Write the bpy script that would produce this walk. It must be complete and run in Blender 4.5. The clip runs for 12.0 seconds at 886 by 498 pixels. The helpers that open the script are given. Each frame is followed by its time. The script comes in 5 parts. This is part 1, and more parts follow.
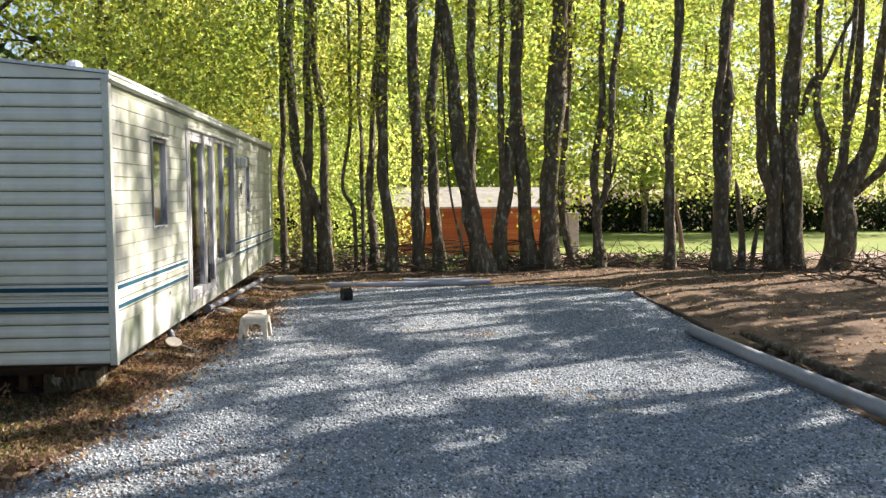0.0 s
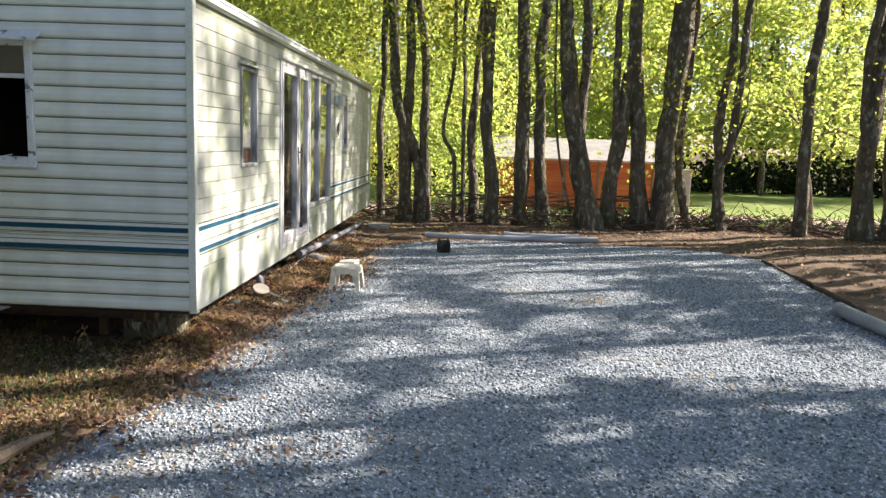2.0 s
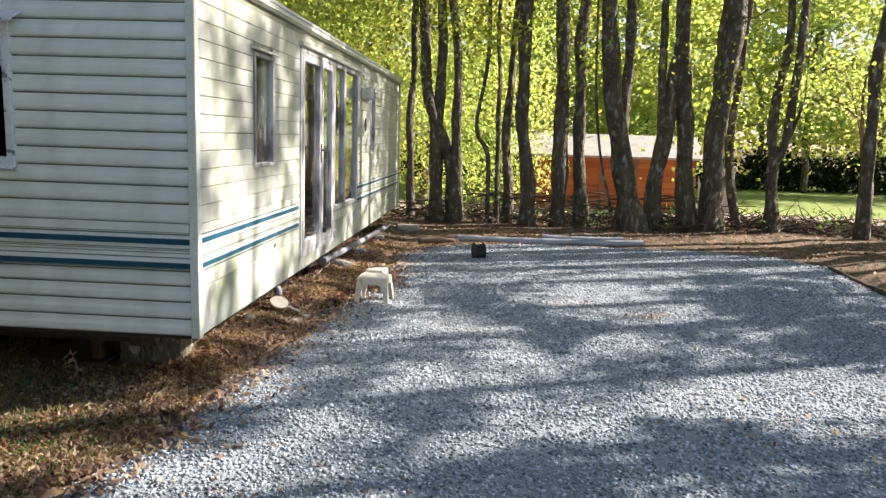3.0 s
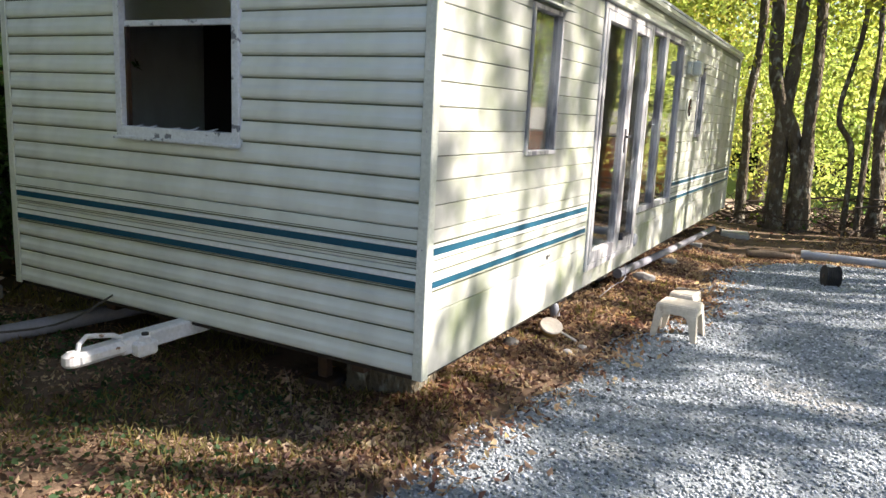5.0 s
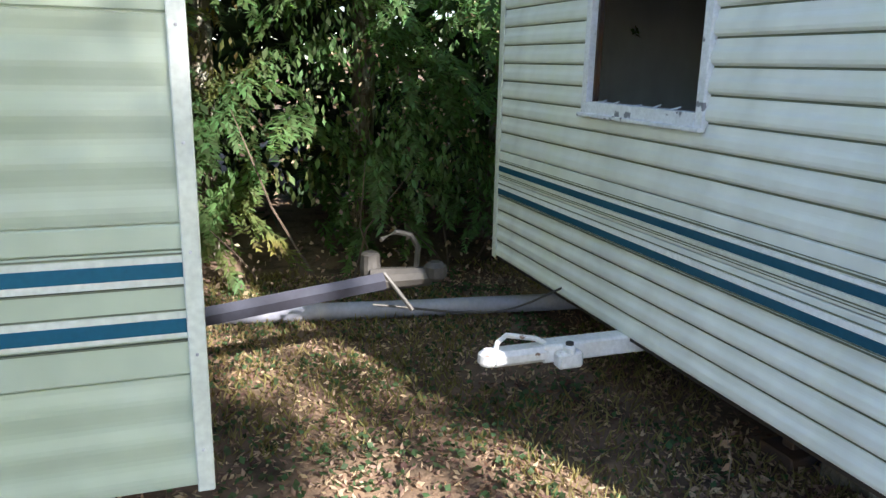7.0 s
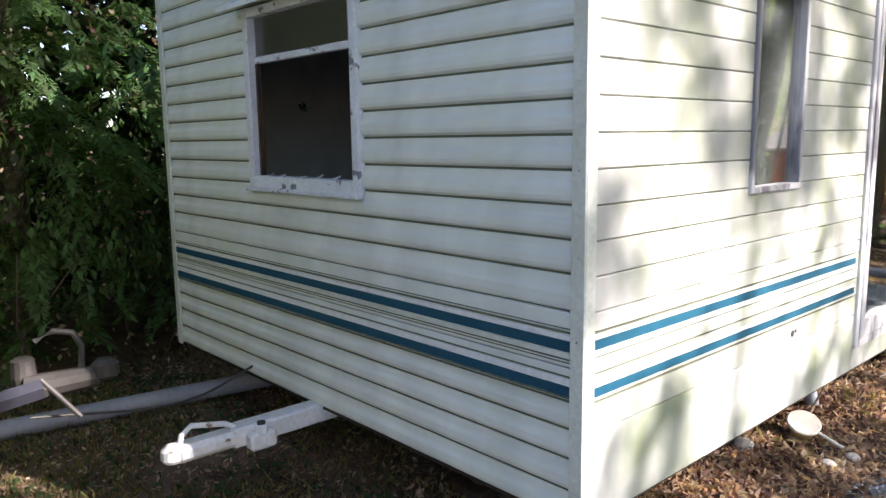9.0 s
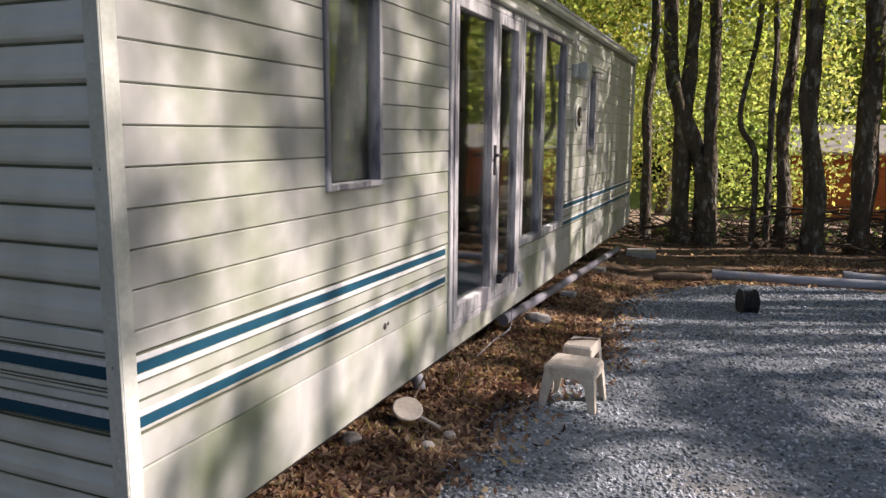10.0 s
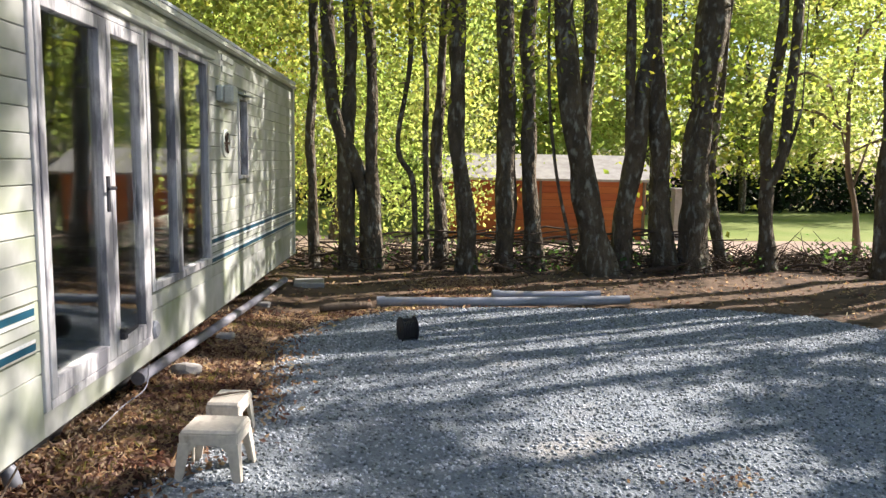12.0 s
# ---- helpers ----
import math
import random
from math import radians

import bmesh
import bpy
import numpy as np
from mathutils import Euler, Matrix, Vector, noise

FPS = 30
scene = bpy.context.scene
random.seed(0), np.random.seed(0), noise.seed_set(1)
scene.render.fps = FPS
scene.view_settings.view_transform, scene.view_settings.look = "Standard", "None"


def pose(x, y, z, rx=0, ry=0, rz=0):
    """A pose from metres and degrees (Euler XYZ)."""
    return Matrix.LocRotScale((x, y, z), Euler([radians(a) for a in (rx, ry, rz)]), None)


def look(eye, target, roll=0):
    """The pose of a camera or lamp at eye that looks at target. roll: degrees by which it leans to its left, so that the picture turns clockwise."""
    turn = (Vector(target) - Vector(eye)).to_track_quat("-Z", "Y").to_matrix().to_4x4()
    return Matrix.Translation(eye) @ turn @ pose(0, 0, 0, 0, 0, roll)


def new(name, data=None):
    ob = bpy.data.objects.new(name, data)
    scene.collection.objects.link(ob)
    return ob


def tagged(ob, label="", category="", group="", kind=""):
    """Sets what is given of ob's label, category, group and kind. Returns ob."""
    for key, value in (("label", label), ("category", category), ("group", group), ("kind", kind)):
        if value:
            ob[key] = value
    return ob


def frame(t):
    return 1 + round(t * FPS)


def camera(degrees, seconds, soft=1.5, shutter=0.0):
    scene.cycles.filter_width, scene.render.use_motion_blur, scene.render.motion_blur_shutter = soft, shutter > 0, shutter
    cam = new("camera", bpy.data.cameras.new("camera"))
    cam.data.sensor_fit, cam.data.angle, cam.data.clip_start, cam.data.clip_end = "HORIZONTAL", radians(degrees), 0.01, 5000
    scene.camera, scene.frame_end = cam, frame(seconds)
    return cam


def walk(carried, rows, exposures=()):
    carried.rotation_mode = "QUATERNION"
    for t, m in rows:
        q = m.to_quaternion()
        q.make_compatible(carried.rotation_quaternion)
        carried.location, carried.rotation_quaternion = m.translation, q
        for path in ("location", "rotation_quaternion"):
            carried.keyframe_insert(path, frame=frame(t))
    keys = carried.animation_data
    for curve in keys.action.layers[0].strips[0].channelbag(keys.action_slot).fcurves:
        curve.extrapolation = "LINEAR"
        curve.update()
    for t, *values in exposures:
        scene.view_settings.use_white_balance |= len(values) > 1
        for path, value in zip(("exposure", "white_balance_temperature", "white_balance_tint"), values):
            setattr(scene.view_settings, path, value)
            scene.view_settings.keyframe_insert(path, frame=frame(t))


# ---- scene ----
cam = camera(62.3, 12.0, soft=1.45)
PATH = [
    (0, (-0.161, 0.109, 1.635), (0.026, 2.094, 1.48), 0.0),
    (0.5, (-0.204, 0.13, 1.627), (-0.122, 2.119, 1.437), 0.3),
    (1, (-0.262, 0.219, 1.599), (-0.225, 2.203, 1.351), 0.8),
    (1.5, (-0.242, 0.537, 1.565), (-0.281, 2.518, 1.288), 1.5),
    (2, (-0.255, 0.885, 1.57), (-0.319, 2.862, 1.279), 2.0),
    (2.5, (-0.334, 1.247, 1.561), (-0.426, 3.222, 1.255), 1.8),
    (2.7, (-0.352, 1.41, 1.562), (-0.468, 3.384, 1.259), 1.8),
    (4.3, (-0.469, 2.629, 1.549), (-0.79, 4.579, 1.238), 1.3),
    (4.5, (-0.449, 2.766, 1.547), (-0.922, 4.682, 1.223), 1.8),
    (5, (-0.546, 3.046, 1.519), (-1.489, 4.772, 1.152), 2.7),
    (5.5, (-0.7, 3.395, 1.501), (-2.066, 4.794, 1.083), 2.3),
    (6, (-0.747, 3.704, 1.519), (-2.428, 4.688, 1.069), 1.1),
    (6.5, (-0.864, 3.817, 1.509), (-2.663, 4.556, 1.042), 1.2),
    (6.7, (-0.895, 3.857, 1.518), (-2.722, 4.503, 1.023), 1.2),
    (8.3, (-0.81, 3.945, 1.541), (-2.599, 4.786, 1.239), -0.2),
    (8.5, (-0.817, 3.96, 1.531), (-2.536, 4.939, 1.235), -0.4),
    (9, (-0.818, 4.025, 1.529), (-2.286, 5.35, 1.232), -0.8),
    (9.5, (-0.739, 4.21, 1.529), (-1.901, 5.809, 1.225), -0.8),
    (10, (-0.649, 4.373, 1.527), (-1.404, 6.199, 1.215), 0.4),
    (10.5, (-0.629, 4.565, 1.509), (-0.98, 6.513, 1.22), 2.0),
    (11, (-0.622, 4.77, 1.543), (-0.697, 6.751, 1.277), 2.2),
    (11.5, (-0.581, 4.824, 1.55), (-0.59, 6.808, 1.296), 1.8),
    (12, (-0.503, 4.837, 1.558), (-0.433, 6.822, 1.321), 0.9),
]
EXPOSURES = [(0.0, 1.4, 6600, 17), (2.5, 1.55, 6500, 17), (4.5, 1.6, 6550, 18), (5.2, 1.75, 6450, 18), (5.7, 1.85, 6200, 17), (6.5, 2.45, 6000, 15), (8.5, 2.45, 6150, 22), (9.0, 1.95, 6250, 24), (9.5, 1.0, 6350, 26), (10.0, 0.6, 6500, 27), (10.5, 0.72, 6550, 27), (11.3, 1.28, 6300, 19), (12.0, 1.25, 6300, 19)]
walk(cam, [(t, look(eye, target, roll)) for t, eye, target, roll in PATH], EXPOSURES)

# ---------------------------------------------------------------- light
SUN_AZ, SUN_EL = 22.0, 34.0   # degrees from +x towards +y, and above the horizon
sun_way = Vector((math.cos(radians(SUN_AZ)) * math.cos(radians(SUN_EL)), math.sin(radians(SUN_AZ)) * math.cos(radians(SUN_EL)), math.sin(radians(SUN_EL))))
world = bpy.data.worlds.new("sky")
scene.world = world
world.use_nodes = True
wn = world.node_tree.nodes
sky = wn.new("ShaderNodeTexSky")
sky.sky_type = "NISHITA"
sky.sun_disc = False
sky.sun_elevation = radians(SUN_EL)
sky.sun_rotation = radians(90 - SUN_AZ)
world.node_tree.links.new(sky.outputs[0], wn["Background"].inputs[0])
wn["Background"].inputs[1].default_value = 0.08
sun = new("sun", bpy.data.lights.new("sun", "SUN"))
sun.data.energy, sun.data.angle, sun.data.color = 5.0, radians(0.5), (1.0, 0.93, 0.82)
sun.matrix_world = Matrix.Translation((30, 20, 40)) @ sun_way.to_track_quat("Z", "Y").to_matrix().to_4x4()


# ---------------------------------------------------------------- materials
def mat(name, col, col2=None, rough=0.7, metal=0.0, scale=8.0, fine=90.0, bump=0.15, spec=0.5, mix=(0.35, 0.65), stretch=(1, 1, 1), dist=0.004, third=None, third_scale=3.0, third_at=(0.55, 0.7), vary=0.0, translucent=None, islands=False):
    m = bpy.data.materials.new(name)
    m.use_nodes = True
    nt = m.node_tree
    n, ln = nt.nodes, nt.links
    b = n["Principled BSDF"]
    b.inputs["Roughness"].default_value, b.inputs["Metallic"].default_value = rough, metal
    b.inputs["Specular IOR Level"].default_value = spec
    tc = n.new("ShaderNodeTexCoord")
    mp = n.new("ShaderNodeMapping")
    mp.inputs["Scale"].default_value = stretch
    ln.new(tc.outputs["Object"], mp.inputs["Vector"])

    def noise_at(sc, detail=4.0):
        t = n.new("ShaderNodeTexNoise")
        t.inputs["Scale"].default_value, t.inputs["Detail"].default_value = sc, detail
        ln.new(mp.outputs[0], t.inputs["Vector"])
        return t

    def ramp(src, lo, hi):
        r = n.new("ShaderNodeMapRange")
        r.inputs["From Min"].default_value, r.inputs["From Max"].default_value = lo, hi
        ln.new(src, r.inputs["Value"])
        return r.outputs[0]

    def blend(fac, a, bb):
        x = n.new("ShaderNodeMix")
        x.data_type = "RGBA"
        ln.new(fac, x.inputs["Factor"])
        for sock, v in ((x.inputs["A"], a), (x.inputs["B"], bb)):
            if isinstance(v, tuple):
                sock.default_value = (*v, 1)
            else:
                ln.new(v, sock)
        return x.outputs["Result"]
    col2 = col2 or tuple(c * 0.75 for c in col)
    big, small = noise_at(scale), noise_at(fine, 2.0)
    out = blend(ramp(big.outputs["Fac"], *mix), col, col2)
    out = blend(ramp(small.outputs["Fac"], 0.3, 1.6), out, tuple(c * 0.5 for c in col2))
    if third:
        out = blend(ramp(noise_at(third_scale, 6.0).outputs["Fac"], *third_at), out, third)
    if vary:
        if islands:
            g = n.new("ShaderNodeNewGeometry")
            rnd = g.outputs["Random Per Island"]
        else:
            g = n.new("ShaderNodeObjectInfo")
            rnd = g.outputs["Random"]
        hsv = n.new("ShaderNodeHueSaturation")
        ln.new(out, hsv.inputs["Color"])
        r = n.new("ShaderNodeMapRange")
        r.inputs["To Min"].default_value, r.inputs["To Max"].default_value = 1 - vary, 1 + vary
        ln.new(rnd, r.inputs["Value"])
        ln.new(r.outputs[0], hsv.inputs["Value"])
        r2 = n.new("ShaderNodeMapRange")
        r2.inputs["To Min"].default_value, r2.inputs["To Max"].default_value = 0.5 - vary * 0.06, 0.5 + vary * 0.06
        ln.new(rnd, r2.inputs["Value"])
        ln.new(r2.outputs[0], hsv.inputs["Hue"])
        out = hsv.outputs[0]
    ln.new(out, b.inputs["Base Color"])
    if bump:
        bp = n.new("ShaderNodeBump")
        bp.inputs["Strength"].default_value, bp.inputs["Distance"].default_value = bump, dist
        ln.new(small.outputs["Fac"], bp.inputs["Height"])
        ln.new(bp.outputs[0], b.inputs["Normal"])
    if translucent:
        tr = n.new("ShaderNodeBsdfTranslucent")
        sc = n.new("ShaderNodeMix")
        sc.data_type, sc.blend_type = "RGBA", "MULTIPLY"
        sc.inputs["Factor"].default_value = 1.0
        ln.new(out, sc.inputs["A"])
        sc.inputs["B"].default_value = (*translucent, 1)
        ln.new(sc.outputs["Result"], tr.inputs["Color"])
        ms = n.new("ShaderNodeMixShader")
        ms.inputs[0].default_value = 0.6
        ln.new(b.outputs[0], ms.inputs[1])
        ln.new(tr.outputs[0], ms.inputs[2])
        ln.new(ms.outputs[0], n["Material Output"].inputs["Surface"])
    return m


# Same cladding, colour lifted to make up for the end wall's shade.
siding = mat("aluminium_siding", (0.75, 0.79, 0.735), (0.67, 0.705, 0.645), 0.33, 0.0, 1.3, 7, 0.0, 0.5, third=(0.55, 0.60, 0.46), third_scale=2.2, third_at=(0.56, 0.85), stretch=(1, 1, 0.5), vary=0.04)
# Side boards: colour lowered against direct sun, plus real mildew and weathering.
siding_side = mat("weathered_sun_toned_siding", (0.57, 0.575, 0.54), (0.44, 0.46, 0.395), 0.5, 0.0, 3.2, 14, 0.0, 0.4, third=(0.25, 0.29, 0.17), third_scale=3.6, third_at=(0.46, 0.72), stretch=(1, 0.8, 0.6), vary=0.06)
siding_pale = mat("pale_green_siding", (0.46, 0.52, 0.40), (0.41, 0.47, 0.35), 0.32, 0.0, 1.2, 6, 0.0, 0.5, third=(0.38, 0.44, 0.29), third_scale=1.4, third_at=(0.5, 0.8), vary=0.03)
trim_white = mat("cream_trim", (0.66, 0.69, 0.62), (0.56, 0.59, 0.5), 0.45, 0.0, 4, 60, 0.05, third=(0.4, 0.43, 0.33), third_scale=5, third_at=(0.6, 0.8))
stripe_blue = mat("blue_stripe_paint", (0.005, 0.062, 0.108), (0.010, 0.085, 0.135), 0.55, 0.0, 3, 60, 0.03, 0.3)
stripe_teal = mat("teal_stripe_paint", (0.004, 0.085, 0.145), (0.008, 0.10, 0.165), 0.55, 0.0, 3, 60, 0.03, 0.3)
seam = mat("mildewed_seam", (0.26, 0.28, 0.20), (0.20, 0.22, 0.15), 0.8, 0.0, 6, 60, 0.03)
stripe_white = mat("white_stripe_paint", (0.80, 0.82, 0.81), (0.74, 0.76, 0.74), 0.4, 0.0, 3, 60, 0.02)
stripe_dark = mat("dark_groove", (0.10, 0.12, 0.08), (0.16, 0.17, 0.11), 0.7, 0.0, 6, 60, 0.03)
frame_white = mat("peeling_white_frame", (0.74, 0.77, 0.80), (0.62, 0.65, 0.68), 0.5, 0.0, 9, 70, 0.15, third=(0.16, 0.17, 0.20), third_scale=14, third_at=(0.62, 0.66))
frame_alu = mat("weathered_aluminium", (0.74, 0.735, 0.73), (0.55, 0.545, 0.55), 0.5, 0.1, 6, 80, 0.1, third=(0.20, 0.20, 0.22), third_scale=9, third_at=(0.50, 0.60), stretch=(1, 1, 0.3))
metal_dark = mat("dark_steel", (0.05, 0.05, 0.06), (0.12, 0.07, 0.04), 0.6, 0.6, 6, 60, 0.2)
white_paint = mat("white_chipped_paint", (0.78, 0.79, 0.80), (0.66, 0.66, 0.66), 0.4, 0.0, 9, 60, 0.1, third=(0.20, 0.13, 0.09), third_scale=17, third_at=(0.66, 0.7))
grey_steel = mat("grey_galvanised_steel", (0.035, 0.037, 0.05), (0.022, 0.022, 0.03), 0.45, 0.1, 5, 60, 0.1)
zinc = mat("weathered_zinc", (0.065, 0.06, 0.053), (0.045, 0.04, 0.033), 0.6, 0.1, 9, 60, 0.2)
rubber = mat("black_rubber", (0.02, 0.02, 0.02), (0.03, 0.03, 0.03), 0.7)
roof_sheet = mat("pale_roof_sheet", (0.70, 0.74, 0.80), (0.55, 0.58, 0.62), 0.45, 0.2, 2, 40, 0.1)
# Near-black albedo stands in for the gloom of unlit rooms.
interior = mat("unlit_interior_dark", (0.025, 0.019, 0.015), (0.016, 0.012, 0.010), 0.6, 0.0, 3, 60, 0.05)
beige_seat = mat("beige_upholstery", (0.55, 0.52, 0.42), (0.45, 0.42, 0.33), 0.9, 0.0, 6, 150, 0.2)
grey_cloth = mat("grey_blind_cloth", (0.14, 0.15, 0.14), (0.115, 0.125, 0.115), 0.9, 0.0, 3, 120, 0.1)
plastic_white = mat("dirty_white_plastic", (0.70, 0.65, 0.55), (0.60, 0.54, 0.44), 0.45, 0.0, 7, 50, 0.04, third=(0.34, 0.28, 0.21), third_scale=16, third_at=(0.60, 0.76))
pvc_grey = mat("grey_plastic_pipe", (0.33, 0.35, 0.40), (0.26, 0.28, 0.31), 0.45, 0.0, 3, 40, 0.05, third=(0.30, 0.26, 0.2), third_scale=5, third_at=(0.6, 0.8))
pvc_pale = mat("pale_plastic_pipe", (0.27, 0.28, 0.33), (0.22, 0.22, 0.25), 0.5, 0.0, 3, 40, 0.05, third=(0.36, 0.33, 0.28), third_scale=4, third_at=(0.55, 0.8))
concrete = mat("pale_concrete", (0.45, 0.43, 0.39), (0.33, 0.31, 0.28), 0.9, 0.0, 5, 80, 0.4)
soil = mat("leaf_strewn_soil", (0.125, 0.085, 0.056), (0.20, 0.138, 0.09), 0.95, 0.0, 0.9, 28, 0.7, 0.2, dist=0.02, third=(0.06, 0.045, 0.03), third_scale=3.5, third_at=(0.5, 0.65))
verge = mat("dry_grass_soil", (0.20, 0.15, 0.085), (0.13, 0.12, 0.055), 0.95, 0.0, 1.6, 40, 0.8, 0.2, dist=0.02, third=(0.09, 0.07, 0.045), third_scale=6, third_at=(0.48, 0.65))
lawn_mat = mat("mown_grass", (0.20, 0.27, 0.06), (0.27, 0.31, 0.09), 0.9, 0.0, 0.5, 25, 0.6, 0.2, dist=0.03)
track_mat = mat("pale_bare_dirt", (0.46, 0.35, 0.27), (0.36, 0.27, 0.20), 0.95, 0.0, 0.7, 30, 0.5, 0.2, dist=0.02, third=(0.22, 0.17, 0.11), third_scale=1.5, third_at=(0.55, 0.7))
gravel_mat = mat("grey_gravel_bed", (0.30, 0.338, 0.36), (0.245, 0.278, 0.298), 0.9, 0.0, 0.8, 55, 1.0, 0.25, dist=0.02, third=(0.36, 0.32, 0.26), third_scale=0.9, third_at=(0.58, 0.8))
stone_mat = mat("grey_gravel_stone", (0.42, 0.458, 0.475), (0.34, 0.375, 0.395), 0.8, 0.0, 5, 40, 0.2, 0.3, vary=0.7, islands=True)
bark = mat("lichen_bark", (0.080, 0.066, 0.047), (0.16, 0.132, 0.09), 0.95, 0.0, 7, 34, 1.0, 0.15, dist=0.05, stretch=(1, 1, 0.5), third=(0.30, 0.30, 0.24), third_scale=12, third_at=(0.54, 0.68))
bark_pale = mat("pale_bark", (0.22, 0.17, 0.12), (0.16, 0.12, 0.09), 0.9, 0.0, 3, 30, 0.8, 0.2, dist=0.02, stretch=(1, 1, 0.35))
dead_wood = mat("dead_branch_wood", (0.12, 0.09, 0.065), (0.07, 0.052, 0.038), 0.95, 0.0, 5, 40, 0.6, 0.2)
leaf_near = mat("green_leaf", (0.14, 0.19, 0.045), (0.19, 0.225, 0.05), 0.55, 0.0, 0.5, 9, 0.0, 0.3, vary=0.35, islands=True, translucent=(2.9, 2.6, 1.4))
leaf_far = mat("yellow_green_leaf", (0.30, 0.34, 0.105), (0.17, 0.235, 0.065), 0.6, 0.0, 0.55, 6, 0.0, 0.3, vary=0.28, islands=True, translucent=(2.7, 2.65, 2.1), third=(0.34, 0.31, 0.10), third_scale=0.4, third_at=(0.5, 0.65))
leaf_conifer = mat("conifer_frond", (0.078, 0.145, 0.058), (0.11, 0.17, 0.055), 0.6, 0.0, 0.7, 8, 0.0, 0.3, vary=0.5, islands=True, translucent=(1.4, 1.6, 0.9), third=(0.19, 0.15, 0.05), third_scale=0.8, third_at=(0.60, 0.72))
leaf_dead = mat("dead_leaf", (0.33, 0.20, 0.145), (0.50, 0.385, 0.29), 0.8, 0.0, 1.5, 20, 0.0, 0.25, vary=0.75, islands=True, translucent=(1.0, 0.85, 0.65))
grass_mat = mat("grass_blade", (0.15, 0.15, 0.05), (0.30, 0.23, 0.11), 0.7, 0.0, 0.9, 9, 0.0, 0.3, vary=0.4, islands=True, translucent=(1.2, 1.2, 0.8))
weed_leaf = mat("dark_weed_leaf", (0.055, 0.10, 0.045), (0.08, 0.12, 0.05), 0.6, 0.0, 0.8, 8, 0.0, 0.3, vary=0.5, islands=True, translucent=(1.2, 1.3, 0.9))
amber_plastic = mat("amber_plastic", (0.42, 0.26, 0.09), (0.33, 0.20, 0.06), 0.5, 0.0, 9, 60, 0.05)
red_plastic = mat("red_plastic", (0.42, 0.02, 0.015), (0.32, 0.015, 0.01), 0.4)
shed_wood = mat("orange_stained_boards", (0.50, 0.16, 0.055), (0.40, 0.12, 0.04), 0.75, 0.0, 2, 40, 0.3, 0.3, stretch=(1, 1, 6), vary=0.15)
# Near-black leaf: the far hedge, and painted shade deep inside the conifer hedge.
hedge_dark = mat("dark_and_shaded_hedge_leaf", (0.02, 0.035, 0.015), (0.03, 0.05, 0.02), 0.7, 0.0, 0.6, 8, 0.0, 0.2, vary=0.4, islands=True)


def glass_mat(name, tint, rough=0.02):
    m = bpy.data.materials.new(name)
    m.use_nodes = True
    b = m.node_tree.nodes["Principled BSDF"]
    b.inputs["Base Color"].default_value = (*tint, 1)
    b.inputs["Roughness"].default_value = rough
    b.inputs["Transmission Weight"].default_value = 1.0
    b.inputs["IOR"].default_value = 1.62
    return m


glass = glass_mat("window_glass", (0.82, 0.85, 0.84))
frosted = glass_mat("dusty_glass", (0.7, 0.74, 0.72), 0.3)


# ---------------------------------------------------------------- mesh helpers
def finish(name, bm, material, smooth=False):
    me = bpy.data.meshes.new(name)
    bm.normal_update()
    bm.to_mesh(me)
    bm.free()
    me.materials.append(material)
    if smooth:
        for p in me.polygons:
            p.use_smooth = True
    return me


def part(name, bm, material, parent, label="", smooth=False):
    ob = new(name, finish(name, bm, material, smooth))
    ob.parent = parent
    if label:
        ob["label"] = label
    return ob


def thing(name, label, category, at=(0, 0, 0), group="", kind="", rz=0):
    ob = new(name)
    ob.matrix_world = pose(*at, 0, 0, rz)
    return tagged(ob, label, category, group, kind)


def box(bm, lo, hi, bevel=0.0, m=None):
    r = bmesh.ops.create_cube(bm, size=1.0)
    c = [(a + b) / 2 for a, b in zip(lo, hi)]
    d = [max(b - a, 1e-4) for a, b in zip(lo, hi)]
    bmesh.ops.transform(bm, matrix=Matrix.Translation(c) @ Matrix.Diagonal((*d, 1)), verts=r["verts"])
    if m is not None:
        bmesh.ops.transform(bm, matrix=m, verts=r["verts"])
    if bevel:
        es = list({e for v in r["verts"] for e in v.link_edges})
        bmesh.ops.bevel(bm, geom=es, offset=bevel, segments=1, affect="EDGES")
    return bm


def boxed(lo, hi, bevel=0.0, m=None):
    return box(bmesh.new(), lo, hi, bevel, m)


def tube(bm, pts, radii, sides=8, wob=0.0, seed=0, caps=True):
    pts = [Vector(p) for p in pts]
    rings = []
    up = Vector((0.31, 0.95, 0.05))
    for i, p in enumerate(pts):
        d = (pts[min(i + 1, len(pts) - 1)] - pts[max(i - 1, 0)]).normalized()
        a = d.cross(up).normalized() if abs(d.dot(up)) < 0.97 else d.cross(Vector((0, 0, 1))).normalized()
        b = d.cross(a)
        ring = []
        for k in range(sides):
            t = 2 * math.pi * k / sides
            off = a * math.cos(t) + b * math.sin(t)
            r = radii[i]
            if wob:
                r *= 1 + wob * noise.noise(Vector((p.x * 2 + off.x * 1.7 + seed, p.y * 2 + off.y * 1.7, p.z * 1.3)))
            ring.append(bm.verts.new(p + off * r))
        rings.append(ring)
    for r0, r1 in zip(rings, rings[1:]):
        for k in range(sides):
            bm.faces.new((r0[k], r0[(k + 1) % sides], r1[(k + 1) % sides], r1[k]))
    if caps:
        bm.faces.new(rings[0][::-1])
        bm.faces.new(rings[-1])
    return bm


